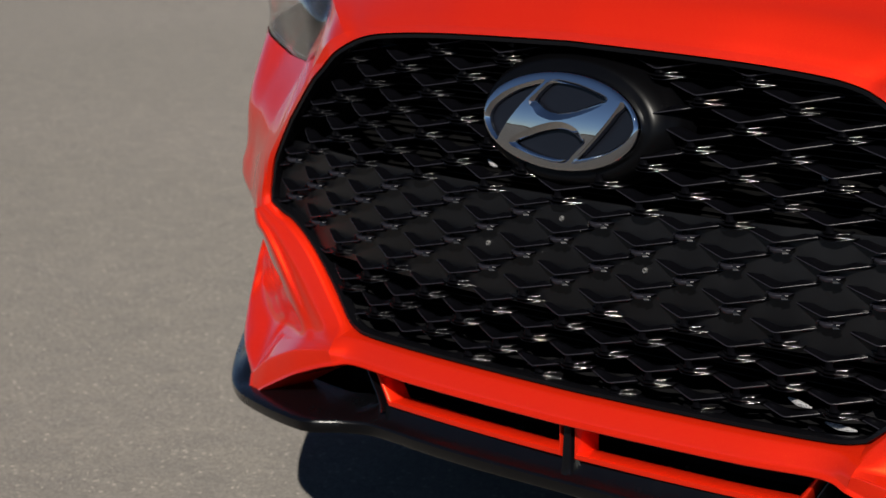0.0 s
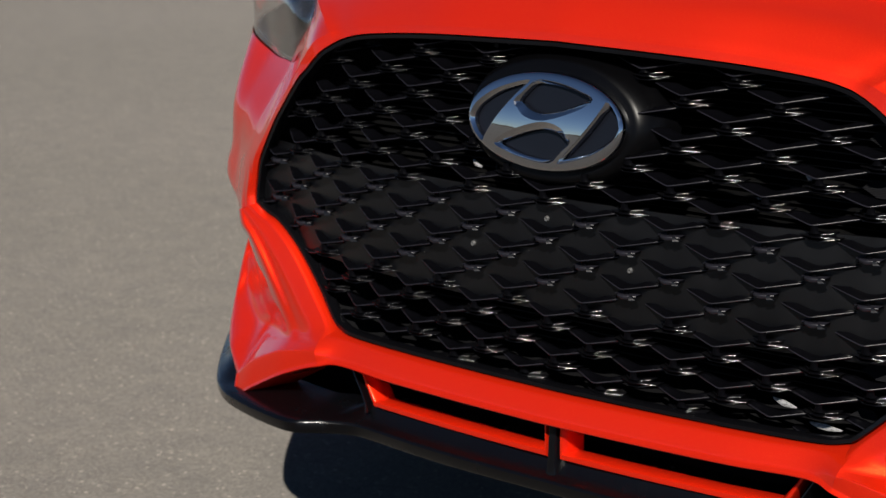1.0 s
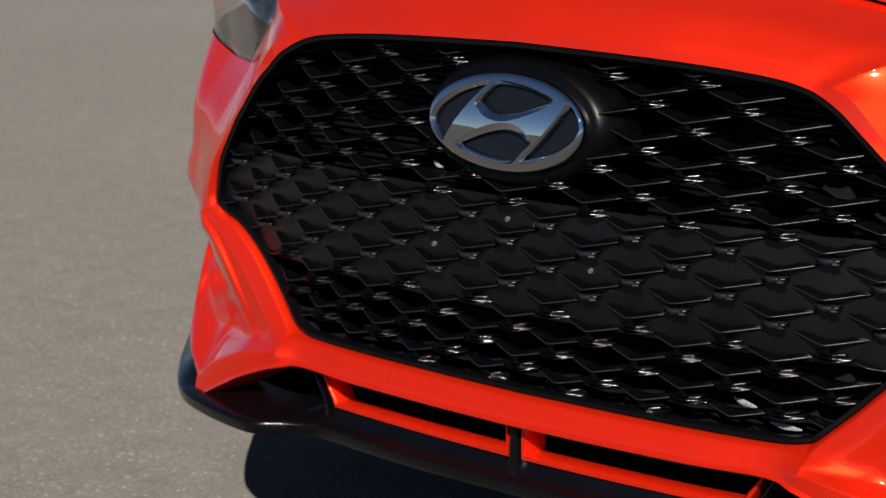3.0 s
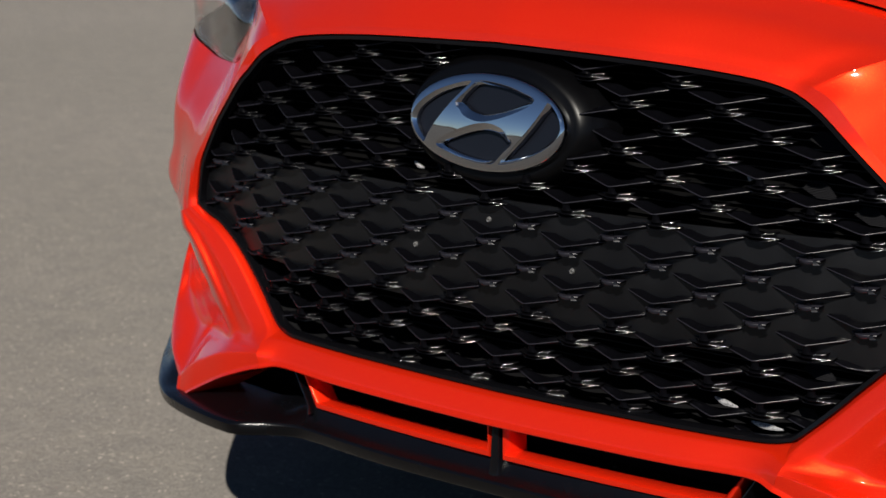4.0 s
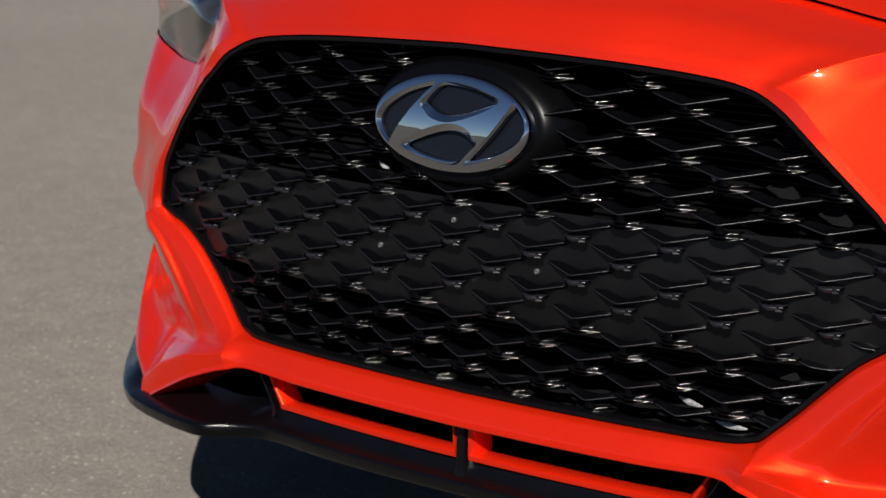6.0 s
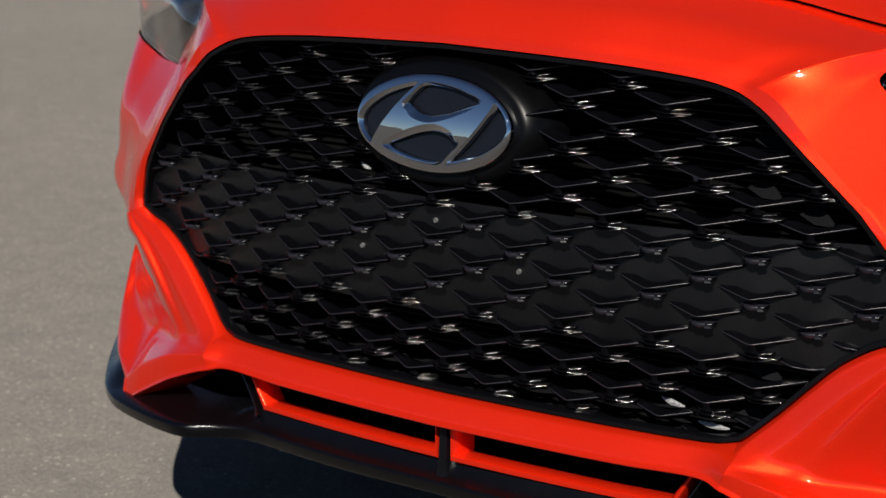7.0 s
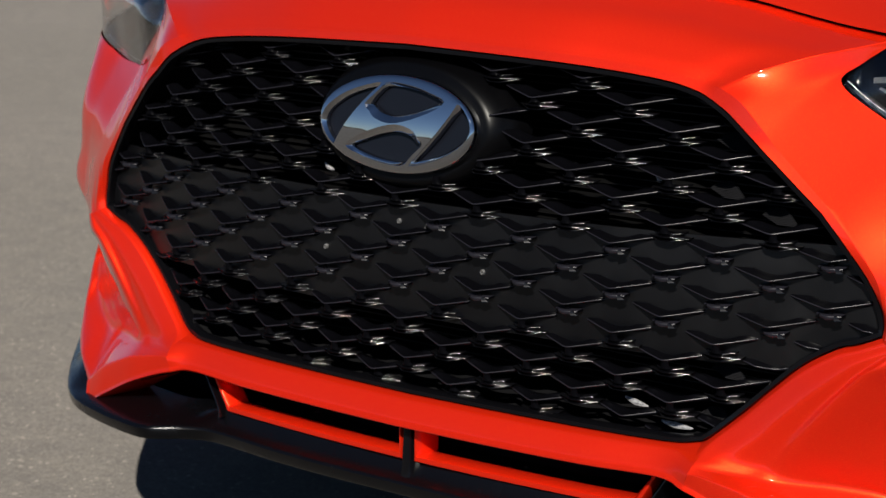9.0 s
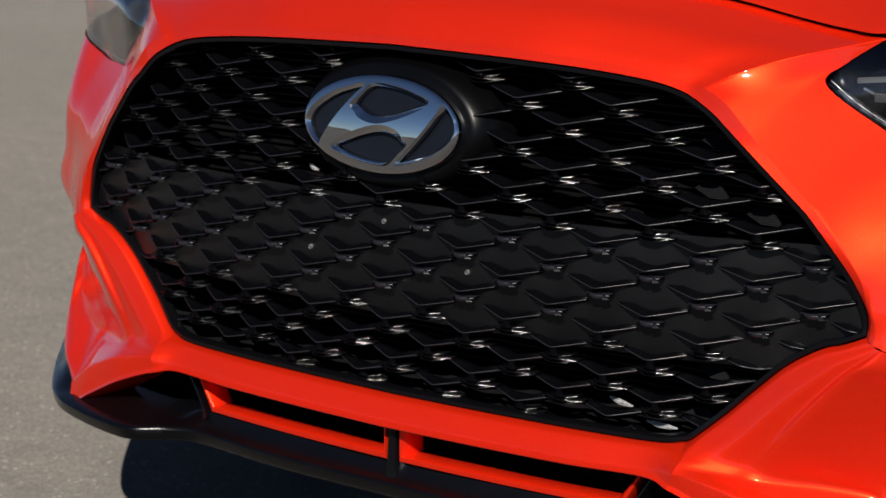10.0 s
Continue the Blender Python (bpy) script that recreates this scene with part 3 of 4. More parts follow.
# smooth black boss that carries the badge
bm = bmesh.new()
rings = []
for grow, lift in ((1.06, 0.022), (1.03, 0.010), (1.0, 0.002), (0.975, -0.0015), (0.95, -0.004), (0.92, -0.0065), (0.89, -0.0085), (0.86, -0.0098), (0.83, -0.0105), (0.4, -0.0105)):
    ring = []
    for i in range(64):
        a = 2 * math.pi * i / 64
        x, z = 0.110 * grow * math.cos(a), 0.5415 + 0.0620 * grow * math.sin(a)
        flat = min(1.0, max(0.0, (0.97 - grow) / 0.12))
        y = mesh_depth(x, z) + lift
        plane = BADGE.y + (z - BADGE.z) * math.tan(0.1476) + 0.0055
        ring.append(bm.verts.new((x, y * (1 - flat) + plane * flat, z)))
    rings.append(ring)
for a, b in zip(rings, rings[1:]):
    for i in range(64):
        bm.faces.new((a[i], a[(i + 1) % 64], b[(i + 1) % 64], b[i]))
bm.faces.new(rings[-1])
part("badge_boss", bm, BOSS, grille, "smooth gloss black boss behind the badge")

# badge: chrome oval with four dark recesses
def badge_point(u, v, d=0.0):
    lean = 0.1476
    return BADGE + Vector((0.0892 * u, 0.0434 * v * math.sin(lean) - d * math.cos(lean), 0.0434 * v * math.cos(lean) + d * math.sin(lean)))


def from_sketch(x, y):
    dx, dy = x - 533, y - 348
    det = 411 * -266 - 21 * -20
    return ((dx * -266 - dy * -20) / det, (411 * dy - 21 * dx) / det)


LEFT_HOLE = [(428, 124), (330, 150), (240, 195), (168, 262), (141, 330), (150, 390), (185, 450), (224, 484), (242, 440), (278, 362), (332, 268), (386, 188)]
TOP_HOLE = [(470, 121), (580, 132), (680, 163), (766, 212), (690, 268), (590, 312), (510, 326), (440, 304), (402, 268), (376, 246), (424, 165)]
holes = [[from_sketch(*p) for p in LEFT_HOLE], [from_sketch(*p) for p in TOP_HOLE]]
holes += [[(-u, -v) for u, v in h] for h in holes]


def smooth_loop(loop, n):
    p = [Vector((u, v, 0)) for u, v in loop]
    fine = []
    m = len(p)
    for i in range(m):
        a, b, c, d = p[i - 1], p[i], p[(i + 1) % m], p[(i + 2) % m]
        for k in range(6):
            t = k / 6
            fine.append(0.5 * ((2 * b) + (c - a) * t + (2 * a - 5 * b + 4 * c - d) * t * t + (3 * b - 3 * c + d - a) * t ** 3))
    fine.append(fine[0])
    return [(q.x, q.y) for q in resample(fine, n + 1)[:-1]]


def dome(u, v):
    return 0.0078 - 0.0020 * u * u - 0.0046 * v * v


WIDE, HIGH = 0.0892, 0.0434


def inset(loop, by):
    """The loop moved inwards by a distance in metres, or by one for each point; outwards where it is negative."""
    n = len(loop)
    cu, cv = sum(p[0] for p in loop) / n, sum(p[1] for p in loop) / n
    turn = sum(a[0] * b[1] - a[1] * b[0] for a, b in zip(loop, loop[1:] + loop[:1]))
    out = []
    for i, (u, v) in enumerate(loop):
        (ua, va), (ub, vb) = loop[i - 1], loop[(i + 1) % n]
        tx, ty = (ub - ua) * WIDE, (vb - va) * HIGH
        ln = (math.hypot(tx, ty) or 1) * (1 if turn > 0 else -1)
        d = by if isinstance(by, float) else by[i]
        out.append((u - ty / ln * d / WIDE, v + tx / ln * d / HIGH))
    return out


def bevel_of(loop, lean):
    """How wide the bevel is at each point of a hole: widest on the side of the slanted bars' arch."""
    far = inset(loop, -0.001)
    grow = []
    for (u, v), (p, q) in zip(loop, far):
        side = ((p - u) * WIDE * lean[0] + (q - v) * HIGH * lean[1]) / 0.001
        grow.append(-0.0036 * max(0.0, side) ** 0.8)
    n = len(grow)
    return [sum(grow[(i + k) % n] for k in range(-4, 5)) / 9 for i in range(n)]


bm = bmesh.new()
edges = []
oval = [(0.955 * math.cos(2 * math.pi * i / 96), 0.955 * math.sin(2 * math.pi * i / 96)) for i in range(96)]
loops, walls = [oval], [[(inset(oval, -0.0892 * g), d, 0) for g, d in ((0.010, -0.0002), (0.020, -0.0007), (0.028, -0.0015), (0.034, -0.0027), (0.038, -0.0042), (0.040, -0.0120))]]
for h, lean in zip(holes, (None, (-0.45, -0.89), None, (0.45, 0.89))):
    h = smooth_loop(h, 56)
    grow = bevel_of(h, lean) if lean else [0.0] * 56
    face = inset(h, grow)
    loops.append(face)
    near = [max(0.0, min(1.0, (math.hypot(u, v) - 0.76) / 0.12)) for u, v in h]
    h = inset(h, [0.0020 * k - 0.45 * g for k, g in zip(near, grow)])
    drop = [-0.0006 + 0.62 * g - 0.0018 * k for k, g in zip(near, grow)]
    walls.append([(inset(face, 0.0003), -0.0002, 0), (h if lean else inset(h, 0.0004), drop, 0), (inset(h, 0.0016), [d - 0.0016 for d in drop], 0), (inset(h, 0.0021), -0.0068, 0), (inset(h, 0.0026), -0.0112, 1)])
for loop in loops:
    vs = [bm.verts.new((u, v, 0)) for u, v in loop]
    edges += [bm.edges.new((vs[i], vs[(i + 1) % len(vs)])) for i in range(len(vs))]
bmesh.ops.triangle_fill(bm, edges=edges, use_beauty=True, use_dissolve=False, normal=(0, 0, 1))
for _ in range(5):
    long = [e for e in bm.edges if (e.verts[0].co - e.verts[1].co).length > 0.09 and len(e.link_faces) == 2]
    bmesh.ops.subdivide_edges(bm, edges=long, cuts=1)
    bmesh.ops.triangulate(bm, faces=bm.faces[:])
    bmesh.ops.beautify_fill(bm, faces=bm.faces[:], edges=[e for e in bm.edges if len(e.link_faces) == 2])
flat = [(v, v.co.x, v.co.y) for v in bm.verts]
where = {(round(v.co.x, 4), round(v.co.y, 4)): v for v in bm.verts}
tops = [[where[(round(u, 4), round(v, 4))] for u, v in loop] for loop in loops]
for prev, rings in zip(tops, walls):
    n = len(prev)
    for loop, d, tone in rings:
        ring = []
        for i, (u, v) in enumerate(loop):
            w = bm.verts.new((u, v, 0))
            ring.append(w)
            flat.append((w, u, v, d if isinstance(d, float) else d[i]))
        for i in range(n):
            bm.faces.new((prev[i], prev[(i + 1) % n], ring[(i + 1) % n], ring[i])).material_index = tone
        prev = ring
for item in flat:
    v, uu, vv = item[:3]
    v.co = badge_point(uu, vv, dome(uu, vv) + (item[3] if len(item) > 3 else 0))
badge = part("badge", bm, CHROME, car, "oval chrome badge with slanted bars on a black boss", smooth=19)
badge.data.materials.append(NAVY)
bm = bmesh.new()
disc = []
for grow in (0.97, 0.7, 0.4):
    disc.append([bm.verts.new(badge_point(grow * math.cos(2 * math.pi * i / 64), grow * math.sin(2 * math.pi * i / 64), -0.0026)) for i in range(64)])
for a, b in zip(disc, disc[1:]):
    for i in range(64):
        bm.faces.new((a[i], a[(i + 1) % 64], b[(i + 1) % 64], b[i]))
bm.faces.new(disc[-1])
part("badge_backing", bm, NAVY, badge, "dark blue-black gloss backing")

# radiator: fine fins behind the mesh
bm = bmesh.new()
box(bm, (-0.43, 0.165, 0.27), (0.43, 0.18, 0.54))
box(bm, (-0.33, 0.1652, 0.54), (0.33, 0.18, 0.62))
radiator = part("radiator", bm, FINS, car, "dark radiator with fine horizontal fins", smooth=0)
fin_mesh = None
for i in range(46):
    half = 0.43 if i < 35 else 0.33
    if i in (0, 35):
        bm = bmesh.new()
        for v in box(bm, (-half, 0.135, 0), (half, 0.166, 0.0012)):
            v.co.z += (v.co.y - 0.135) * 0.35
        fin = part("radiator_fin", bm, FINS, radiator, smooth=0)
        fin_mesh = fin.data
    else:
        fin = new("radiator_fin", fin_mesh)
        fin.parent = radiator
    fin.matrix_basis = pose(0, 0, 0.285 + i * 0.0072)

# upright bracket and small fasteners seen through the mesh
bm = bmesh.new()
box(bm, (-0.137, 0.085, 0.46), (-0.132, 0.10, 0.62))
part("bracket", bm, FINS, grille, "thin grey upright bracket", bevel=0.0008)


def fastener(x, z, lift):
    b = bmesh.new()
    y = mesh_depth(x, z) + lift
    rings = []
    for r0, d in ((0.0009, 0.0016), (0.0010, -0.0002), (0.0013, -0.0009), (0.0018, -0.0009), (0.0022, -0.0003), (0.0024, 0.0016)):
        rings.append([b.verts.new((x + r0 * math.cos(k * math.pi / 8), y + d, z + 1.15 * r0 * math.sin(k * math.pi / 8))) for k in range(16)])
    for p, q in zip(rings, rings[1:]):
        for k in range(16):
            b.faces.new((p[k], p[(k + 1) % 16], q[(k + 1) % 16], q[k]))
    part("fastener", b, ZINC, grille, "small grey fastener")


def clip(x, y, z, length, height, tilt):
    """A curved sliver of bright perforated metal behind the mesh."""
    b = bmesh.new()
    rows = []
    for i in range(13):
        u = i / 12 * 2 - 1
        wide = height * (1 - 0.75 * abs(u) ** 1.5) / 2
        mid = Vector((x + u * length / 2, y + 0.002 * u * u, z + u * length / 2 * tilt))
        rows.append([b.verts.new(mid + Vector((0, 0.4 * h, h))) for h in (-wide, 0, wide)])
    for p, q in zip(rows, rows[1:]):
        for j in range(2):
            b.faces.new((p[j], p[j + 1], q[j + 1], q[j]))
    part("metal_clip", b, PERFORATED, grille, "bright sliver of perforated metal", thick=0.0006)


clip(0.2330, 0.0305, 0.3140, 0.024, 0.0050, -0.20)
clip(0.2690, 0.0390, 0.2975, 0.032, 0.0050, -0.05)
clip(-0.0985, 0.0120, 0.4886, 0.012, 0.0045, -0.5)
def pad(x, z):
    """A small hatched pad standing behind one cell of the mesh."""
    b = bmesh.new()
    y = mesh_depth(x, z) + 0.011
    def ends(h):
        return (x - 0.0055 - 0.0095 * min(1.0, (0.0075 - h) / 0.0075) + 0.0150 * max(0.0, -h / 0.0075),
                x + 0.0070 + 0.0100 * min(1.0, (0.0070 - h) / 0.0110))
    for i in range(11):
        h = 0.0070 - i * 0.00135
        rows = []
        for low in (h + 0.0004, h - 0.0004):
            (a, e), deep = ends(low), 0.0006 if low > h else 0.0
            rows.append([b.verts.new(q) for q in ((a, y + deep + 0.002, z + low), (a, y + deep, z + low), (e, y + deep, z + low), (e, y + deep + 0.002, z + low))])
        for k in range(3):
            b.faces.new((rows[0][k], rows[0][k + 1], rows[1][k + 1], rows[1][k]))
        for row in rows:
            b.faces.new(row)
    box(b, (x - 0.0015, y + 0.0018, z - 0.0065), (x - 0.0005, y + 0.003, z + 0.007))
    part("hatched_pad", b, HATCH, grille, "dark grey hatched plastic pad", smooth=0)


for pad_x, pad_z in ((0.307, 0.5465), (0.307, 0.5068), (0.3516, 0.4881), (0.3117, 0.3513), (0.2975, 0.3069)):
    pad(pad_x, pad_z)
clip(0.2104, 0.0174, 0.4914, 0.004, 0.0022, 0.2)
clip(0.2536, 0.0274, 0.5134, 0.007, 0.0032, -0.3)
for fx, fz in ((-0.0930, 0.4145), (-0.0025, 0.4502), (0.0900, 0.4149)):
    fastener(fx, fz, PANEL_Y + 0.0006)

# ---- lip spoiler ----
lip_edge = [(0, -0.008, 0.2025), (0.10, -0.008, 0.2025), (0.172, -0.004, 0.2025), (0.235, 0.003, 0.2025), (0.262, 0.002, 0.2025), (0.288, -0.010, 0.2025), (0.313, -0.028, 0.2025),
            (0.34, -0.029, 0.2025), (0.39, -0.019, 0.2025), (0.442, -0.002, 0.2025), (0.475, 0.017, 0.2025), (0.504, 0.0405, 0.203), (0.549, 0.086, 0.205), (0.588, 0.130, 0.208), (0.620, 0.168, 0.211), (0.646, 0.203, 0.215), (0.664, 0.230, 0.219)]
path = steps(lip_edge, 5)
bm = bmesh.new()
rows = []
for i, p in enumerate(path):
    t = path[min(i + 1, len(path) - 1)] - path[max(i - 1, 0)]
    back = Vector((-t.y, t.x, 0)).normalized()
    if i == 0:
        back = Vector((0, 1, 0))
    w = max(0.0, min(1.0, (p.x - 0.42) / 0.08))
    back = (Vector((0, 1, 0)) * (1 - w) + back * w).normalized()
    deep = 0.075 if p.x < 0.45 else max(0.022, 0.075 - (p.x - 0.45) * 0.45)
    lift = 1.0 + max(0.0, min(1.0, (p.x - 0.46) / 0.06)) * 1.5
    lift *= max(0.15, min(1.0, (0.675 - p.x) / 0.05))
    inner = max(0.0, min(1.0, (0.285 - p.x) / 0.03))
    reach = 0.0195 * inner + deep * 0.6 * (1 - inner)
    prof = [(deep, 0.0195 * inner + 0.013 * lift * (1 - inner)), (reach, 0.0190 * inner + 0.009 * lift * (1 - inner)), (0.012, 0.0068 * inner + 0.0035 * lift * (1 - inner)), (0.004, 0.0018), (0.0012, 0.0006), (0.0, -0.0012), (0.0012, -0.0105), (0.003, -0.0125), (0.012, -0.0138), (deep + (0.08 if p.x < 0.5 else 0.0), -0.016)]
    rows.append([bm.verts.new(p + back * d + Vector((0, 0, h))) for d, h in prof])
for a, b in zip(rows, rows[1:]):
    for j in range(9):
        bm.faces.new((a[j], a[j + 1], b[j + 1], b[j]))
bm.faces.new(rows[-1])
part("lip_spoiler", mirrored(bm), SATIN, car, "satin black front lip spoiler with upturned ends", smooth=35)

# ---- lower vents ----
def vent_loop(x0, x1, x1t, z0, z1, y):
    def yy(x):
        return y - 0.006 + 0.22 * x * x
    xs0 = [x0 + (x1 - x0) * i / 10 for i in range(11)]
    xs1 = [x1t + (x0 - x1t) * i / 10 for i in range(11)]
    return [Vector((x, yy(x), z0)) for x in xs0] + [Vector((x, yy(x), z1)) for x in xs1]


def make_vent():
    b = bmesh.new()
    loops = [vent_loop(0.0075, 0.243, 0.266, 0.2212, 0.2605, 0.030), vent_loop(0.0075, 0.243, 0.266, 0.2212, 0.2605, 0.012), vent_loop(0.0085, 0.242, 0.265, 0.2224, 0.2600, 0.0105),
             vent_loop(0.0100, 0.2405, 0.2635, 0.2268, 0.2597, 0.0108), vent_loop(0.0112, 0.239, 0.262, 0.2280, 0.2595, 0.0125), vent_loop(0.0185, 0.233, 0.256, 0.2290, 0.2592, 0.030), vent_loop(0.0185, 0.233, 0.256, 0.2270, 0.2592, 0.034)]
    vs = [[b.verts.new(p) for p in loop] for loop in loops]
    n = len(vs[0])
    for a, c in zip(vs, vs[1:]):
        for i in range(n):
            b.faces.new((a[i], a[(i + 1) % n], c[(i + 1) % n], c[i]))
    return b


part("vent_frame", make_vent(), RED, car, "red-orange funnel frame of the lower vent", smooth=35)
b2 = make_vent()
for v in b2.verts:
    v.co.x = -v.co.x
part("vent_frame", b2, RED, car, "red-orange funnel frame of the lower vent", smooth=35)
bm = bmesh.new()
prof = [(0.2625, 0.004, 0.0054), (0.235, 0.0015, 0.0052), (0.220, 0.0005, 0.0054), (0.213, 0.0, 0.0058), (0.209, -0.0005, 0.0066), (0.206, -0.001, 0.008)]
rows = []
for z, y, w in prof:
    rows.append([bm.verts.new(q) for q in ((-w, 0.05, z), (-w, y + 0.004, z), (-w * 0.7, y + 0.001, z), (0, y, z), (w * 0.7, y + 0.001, z), (w, y + 0.004, z), (w, 0.05, z))])
for a, c in zip(rows, rows[1:]):
    for j in range(6):
        bm.faces.new((a[j], a[j + 1], c[j + 1], c[j]))
part("vent_post", bm, RIMBLACK, car, "black upright post between the vents")
for sx in (1, -1):
    bm = bmesh.new()
    rows = []
    for z, x, y in ((0.2575, 0.2745, 0.0185), (0.245, 0.2665, 0.0175), (0.233, 0.2585, 0.0165), (0.222, 0.2515, 0.0145), (0.215, 0.2485, 0.011)):
        rows.append([bm.verts.new((sx * (x + dx), y + dy, z)) for dx, dy in ((-0.0015, 0.05), (-0.0015, 0.003), (-0.0007, 0.0004), (0.0008, 0.0), (0.0022, 0.0018), (0.012, 0.030), (0.03, 0.070))])
    for a, c in zip(rows, rows[1:]):
        for j in range(6):
            bm.faces.new((a[j], a[j + 1], c[j + 1], c[j]))
    part("vent_side_fin", bm, SATIN, car, "black fin at the vent's outer end")
bm = bmesh.new()
rows = []
for i in range(31):
    x = -0.44 + 0.88 * i / 30
    y = 0.066 + 0.2 * x * x
    top = 0.262 - max(0.0, abs(x) - 0.29) * 0.34
    rows.append([bm.verts.new((x, y, 0.195)), bm.verts.new((x, y, top)), bm.verts.new((x, y + 0.10, top + 0.003))])
for a, c in zip(rows, rows[1:]):
    bm.faces.new((a[0], a[1], c[1], c[0]))
    bm.faces.new((a[1], a[2], c[2], c[1]))
part("lower_intake", bm, DARK, car, "dark back of the lower air intake", thick=0.004)

# ---- headlights ----
lamp_rows = [
    [(0.391, 0.089, 0.5962), (0.3905, 0.0885, 0.598), (0.392, 0.090, 0.6000)],
    [(0.410, 0.096, 0.5795), (0.406, 0.097, 0.597), (0.401, 0.105, 0.6145)],
    [(0.432, 0.107, 0.5637), (0.437, 0.110, 0.603), (0.4235, 0.1295, 0.634)],
    [(0.4589, 0.123, 0.5446), (0.478, 0.136, 0.612), (0.470, 0.175, 0.645)],
    [(0.5427, 0.176, 0.5439), (0.566, 0.197, 0.620), (0.53, 0.250, 0.663)],
    [(0.6565, 0.256, 0.5600), (0.662, 0.278, 0.632), (0.61, 0.350, 0.683)],
    [(0.79, 0.470, 0.5728), (0.77, 0.490, 0.640), (0.74, 0.520, 0.700)],
]

lamp_rows = [[(x, y + 0.0008, z) for x, y, z in r] for r in lamp_rows]


def make_lamp(sx):
    def flip(b):
        for v in b.verts:
            v.co.x *= sx
        return b
    b = bmesh.new()
    rows = [[Vector(p) + Vector((-0.024 if i < 4 else 0.0, 0.055, (0.6 - Vector(p).z) * 0.25 if k else -0.020)) for k, p in enumerate(r)] for i, r in enumerate(lamp_rows)]
    loft(b, rows, 4, 4)
    edge = [steps([r[k] for r in lamp_rows], 4) for k in (0, 2)]
    inner = [steps([r[k] for r in rows], 4) for k in (0, 2)]
    strip(b, edge[0], inner[0])
    strip(b, edge[1], inner[1])
    loft(b, [[(x, 0.150 + 0.6 * (x - 0.33), z) for z in (0.546, 0.58, 0.615, 0.648)] for x in (0.33, 0.37, 0.42, 0.48)], 2, 2)
    lamp = part("headlight", flip(b), GLOSS, car, "headlight with a clear lens over a dark housing", smooth=50)
    b = bmesh.new()
    loft(b, [[tuple(Vector(r[0]) + Vector((0, 0.004, -0.001))), *r, tuple(Vector(r[2]) + Vector((0, 0.007, 0.004)))] for r in lamp_rows], 6, 6, (1, 3))
    lens = part("lens", flip(b), GLASS, lamp, "clear curved lens", smooth=60, thick=0.0012)
    lens.visible_shadow = False
    for name, mat, shift, radius, words in (("bezel", GLOSS, (0.0, 0.0030, 0.0003), 0.0008, "black edge seal"), ("rim_line", TRIM, (-0.001, 0.0075, 0.0030), 0.0004, "thin grey metal rim")):
        b = bmesh.new()
        tube(b, steps([Vector(r[0]) + Vector(shift) for r in lamp_rows], 6), radius, 8)
        part(name, flip(b), mat, lamp, words)
    b = bmesh.new()
    low = steps([(0.3940, 0.0975, 0.5900), (0.3990, 0.1045, 0.5828), (0.4040, 0.1115, 0.5762), (0.4140, 0.1280, 0.5635), (0.4215, 0.1420, 0.5550)], 8)
    rows = []
    flutes = 5
    for i, p in enumerate(low):
        wide = 0.0014 + 0.0036 * min(1.0, i / 10)
        row = [(-1.1, 0.004)]
        for f in range(flutes):
            h = -1.0 + 2.0 * f / flutes
            row += [(h, 0.0007 + 0.0004 * f), (h + 0.22, 0.0002 + 0.0004 * f - 0.0003 * (f % 2)), (h + 0.36, 0.0008 + 0.0004 * f)]
        row += [(1.0, 0.003), (1.1, 0.007)]
        rows.append([b.verts.new(p + Vector((0.0, k, (h + 0.25) * wide))) for h, k in row])
    for p, q in zip(rows, rows[1:]):
        for j in range(len(row) - 1):
            b.faces.new((p[j], p[j + 1], q[j + 1], q[j]))
    part("trim_strip", flip(b), TRIM, lamp, "fluted silver trim strip", smooth=25, thick=0.0006)
    for start, end, high in (((0.4012, 0.122, 0.5977), (0.4196, 0.160, 0.5963), 0.0022), ((0.4145, 0.128, 0.5838), (0.4240, 0.165, 0.5790), 0.0034), ((0.4075, 0.121, 0.5918), (0.4130, 0.129, 0.5868), 0.0007)):
        a, z = Vector(start), Vector(end)
        count = 18
        b = bmesh.new()
        for i in range(count):
            p = a.lerp(z, (i + 0.5) / count)
            d = (z - a) / count * 0.36
            for v in bmesh.ops.create_cube(b, size=1.0)["verts"]:
                c = v.co.copy()
                v.co = p + d * c.x * 2 + Vector((0.0, c.y * 0.002, c.z * 2 * high * (1.0 if c.y < 0 else 0.7)))
        for v in bmesh.ops.create_cube(b, size=1.0)["verts"]:
            c = v.co.copy()
            v.co = a.lerp(z, c.x + 0.5) + Vector((0.0, 0.0016 + c.y * 0.001, c.z * 2.1 * high))
        part("reflector", flip(b), SILVER, lamp, "ribbed silver reflector strip", smooth=0)
    b = bmesh.new()
    bmesh.ops.create_uvsphere(b, u_segments=24, v_segments=12, radius=0.03, matrix=pose(0.60, 0.285, 0.61))
    part("projector", flip(b), GLOSS, lamp, "round dark projector lens")


make_lamp(1)
make_lamp(-1)

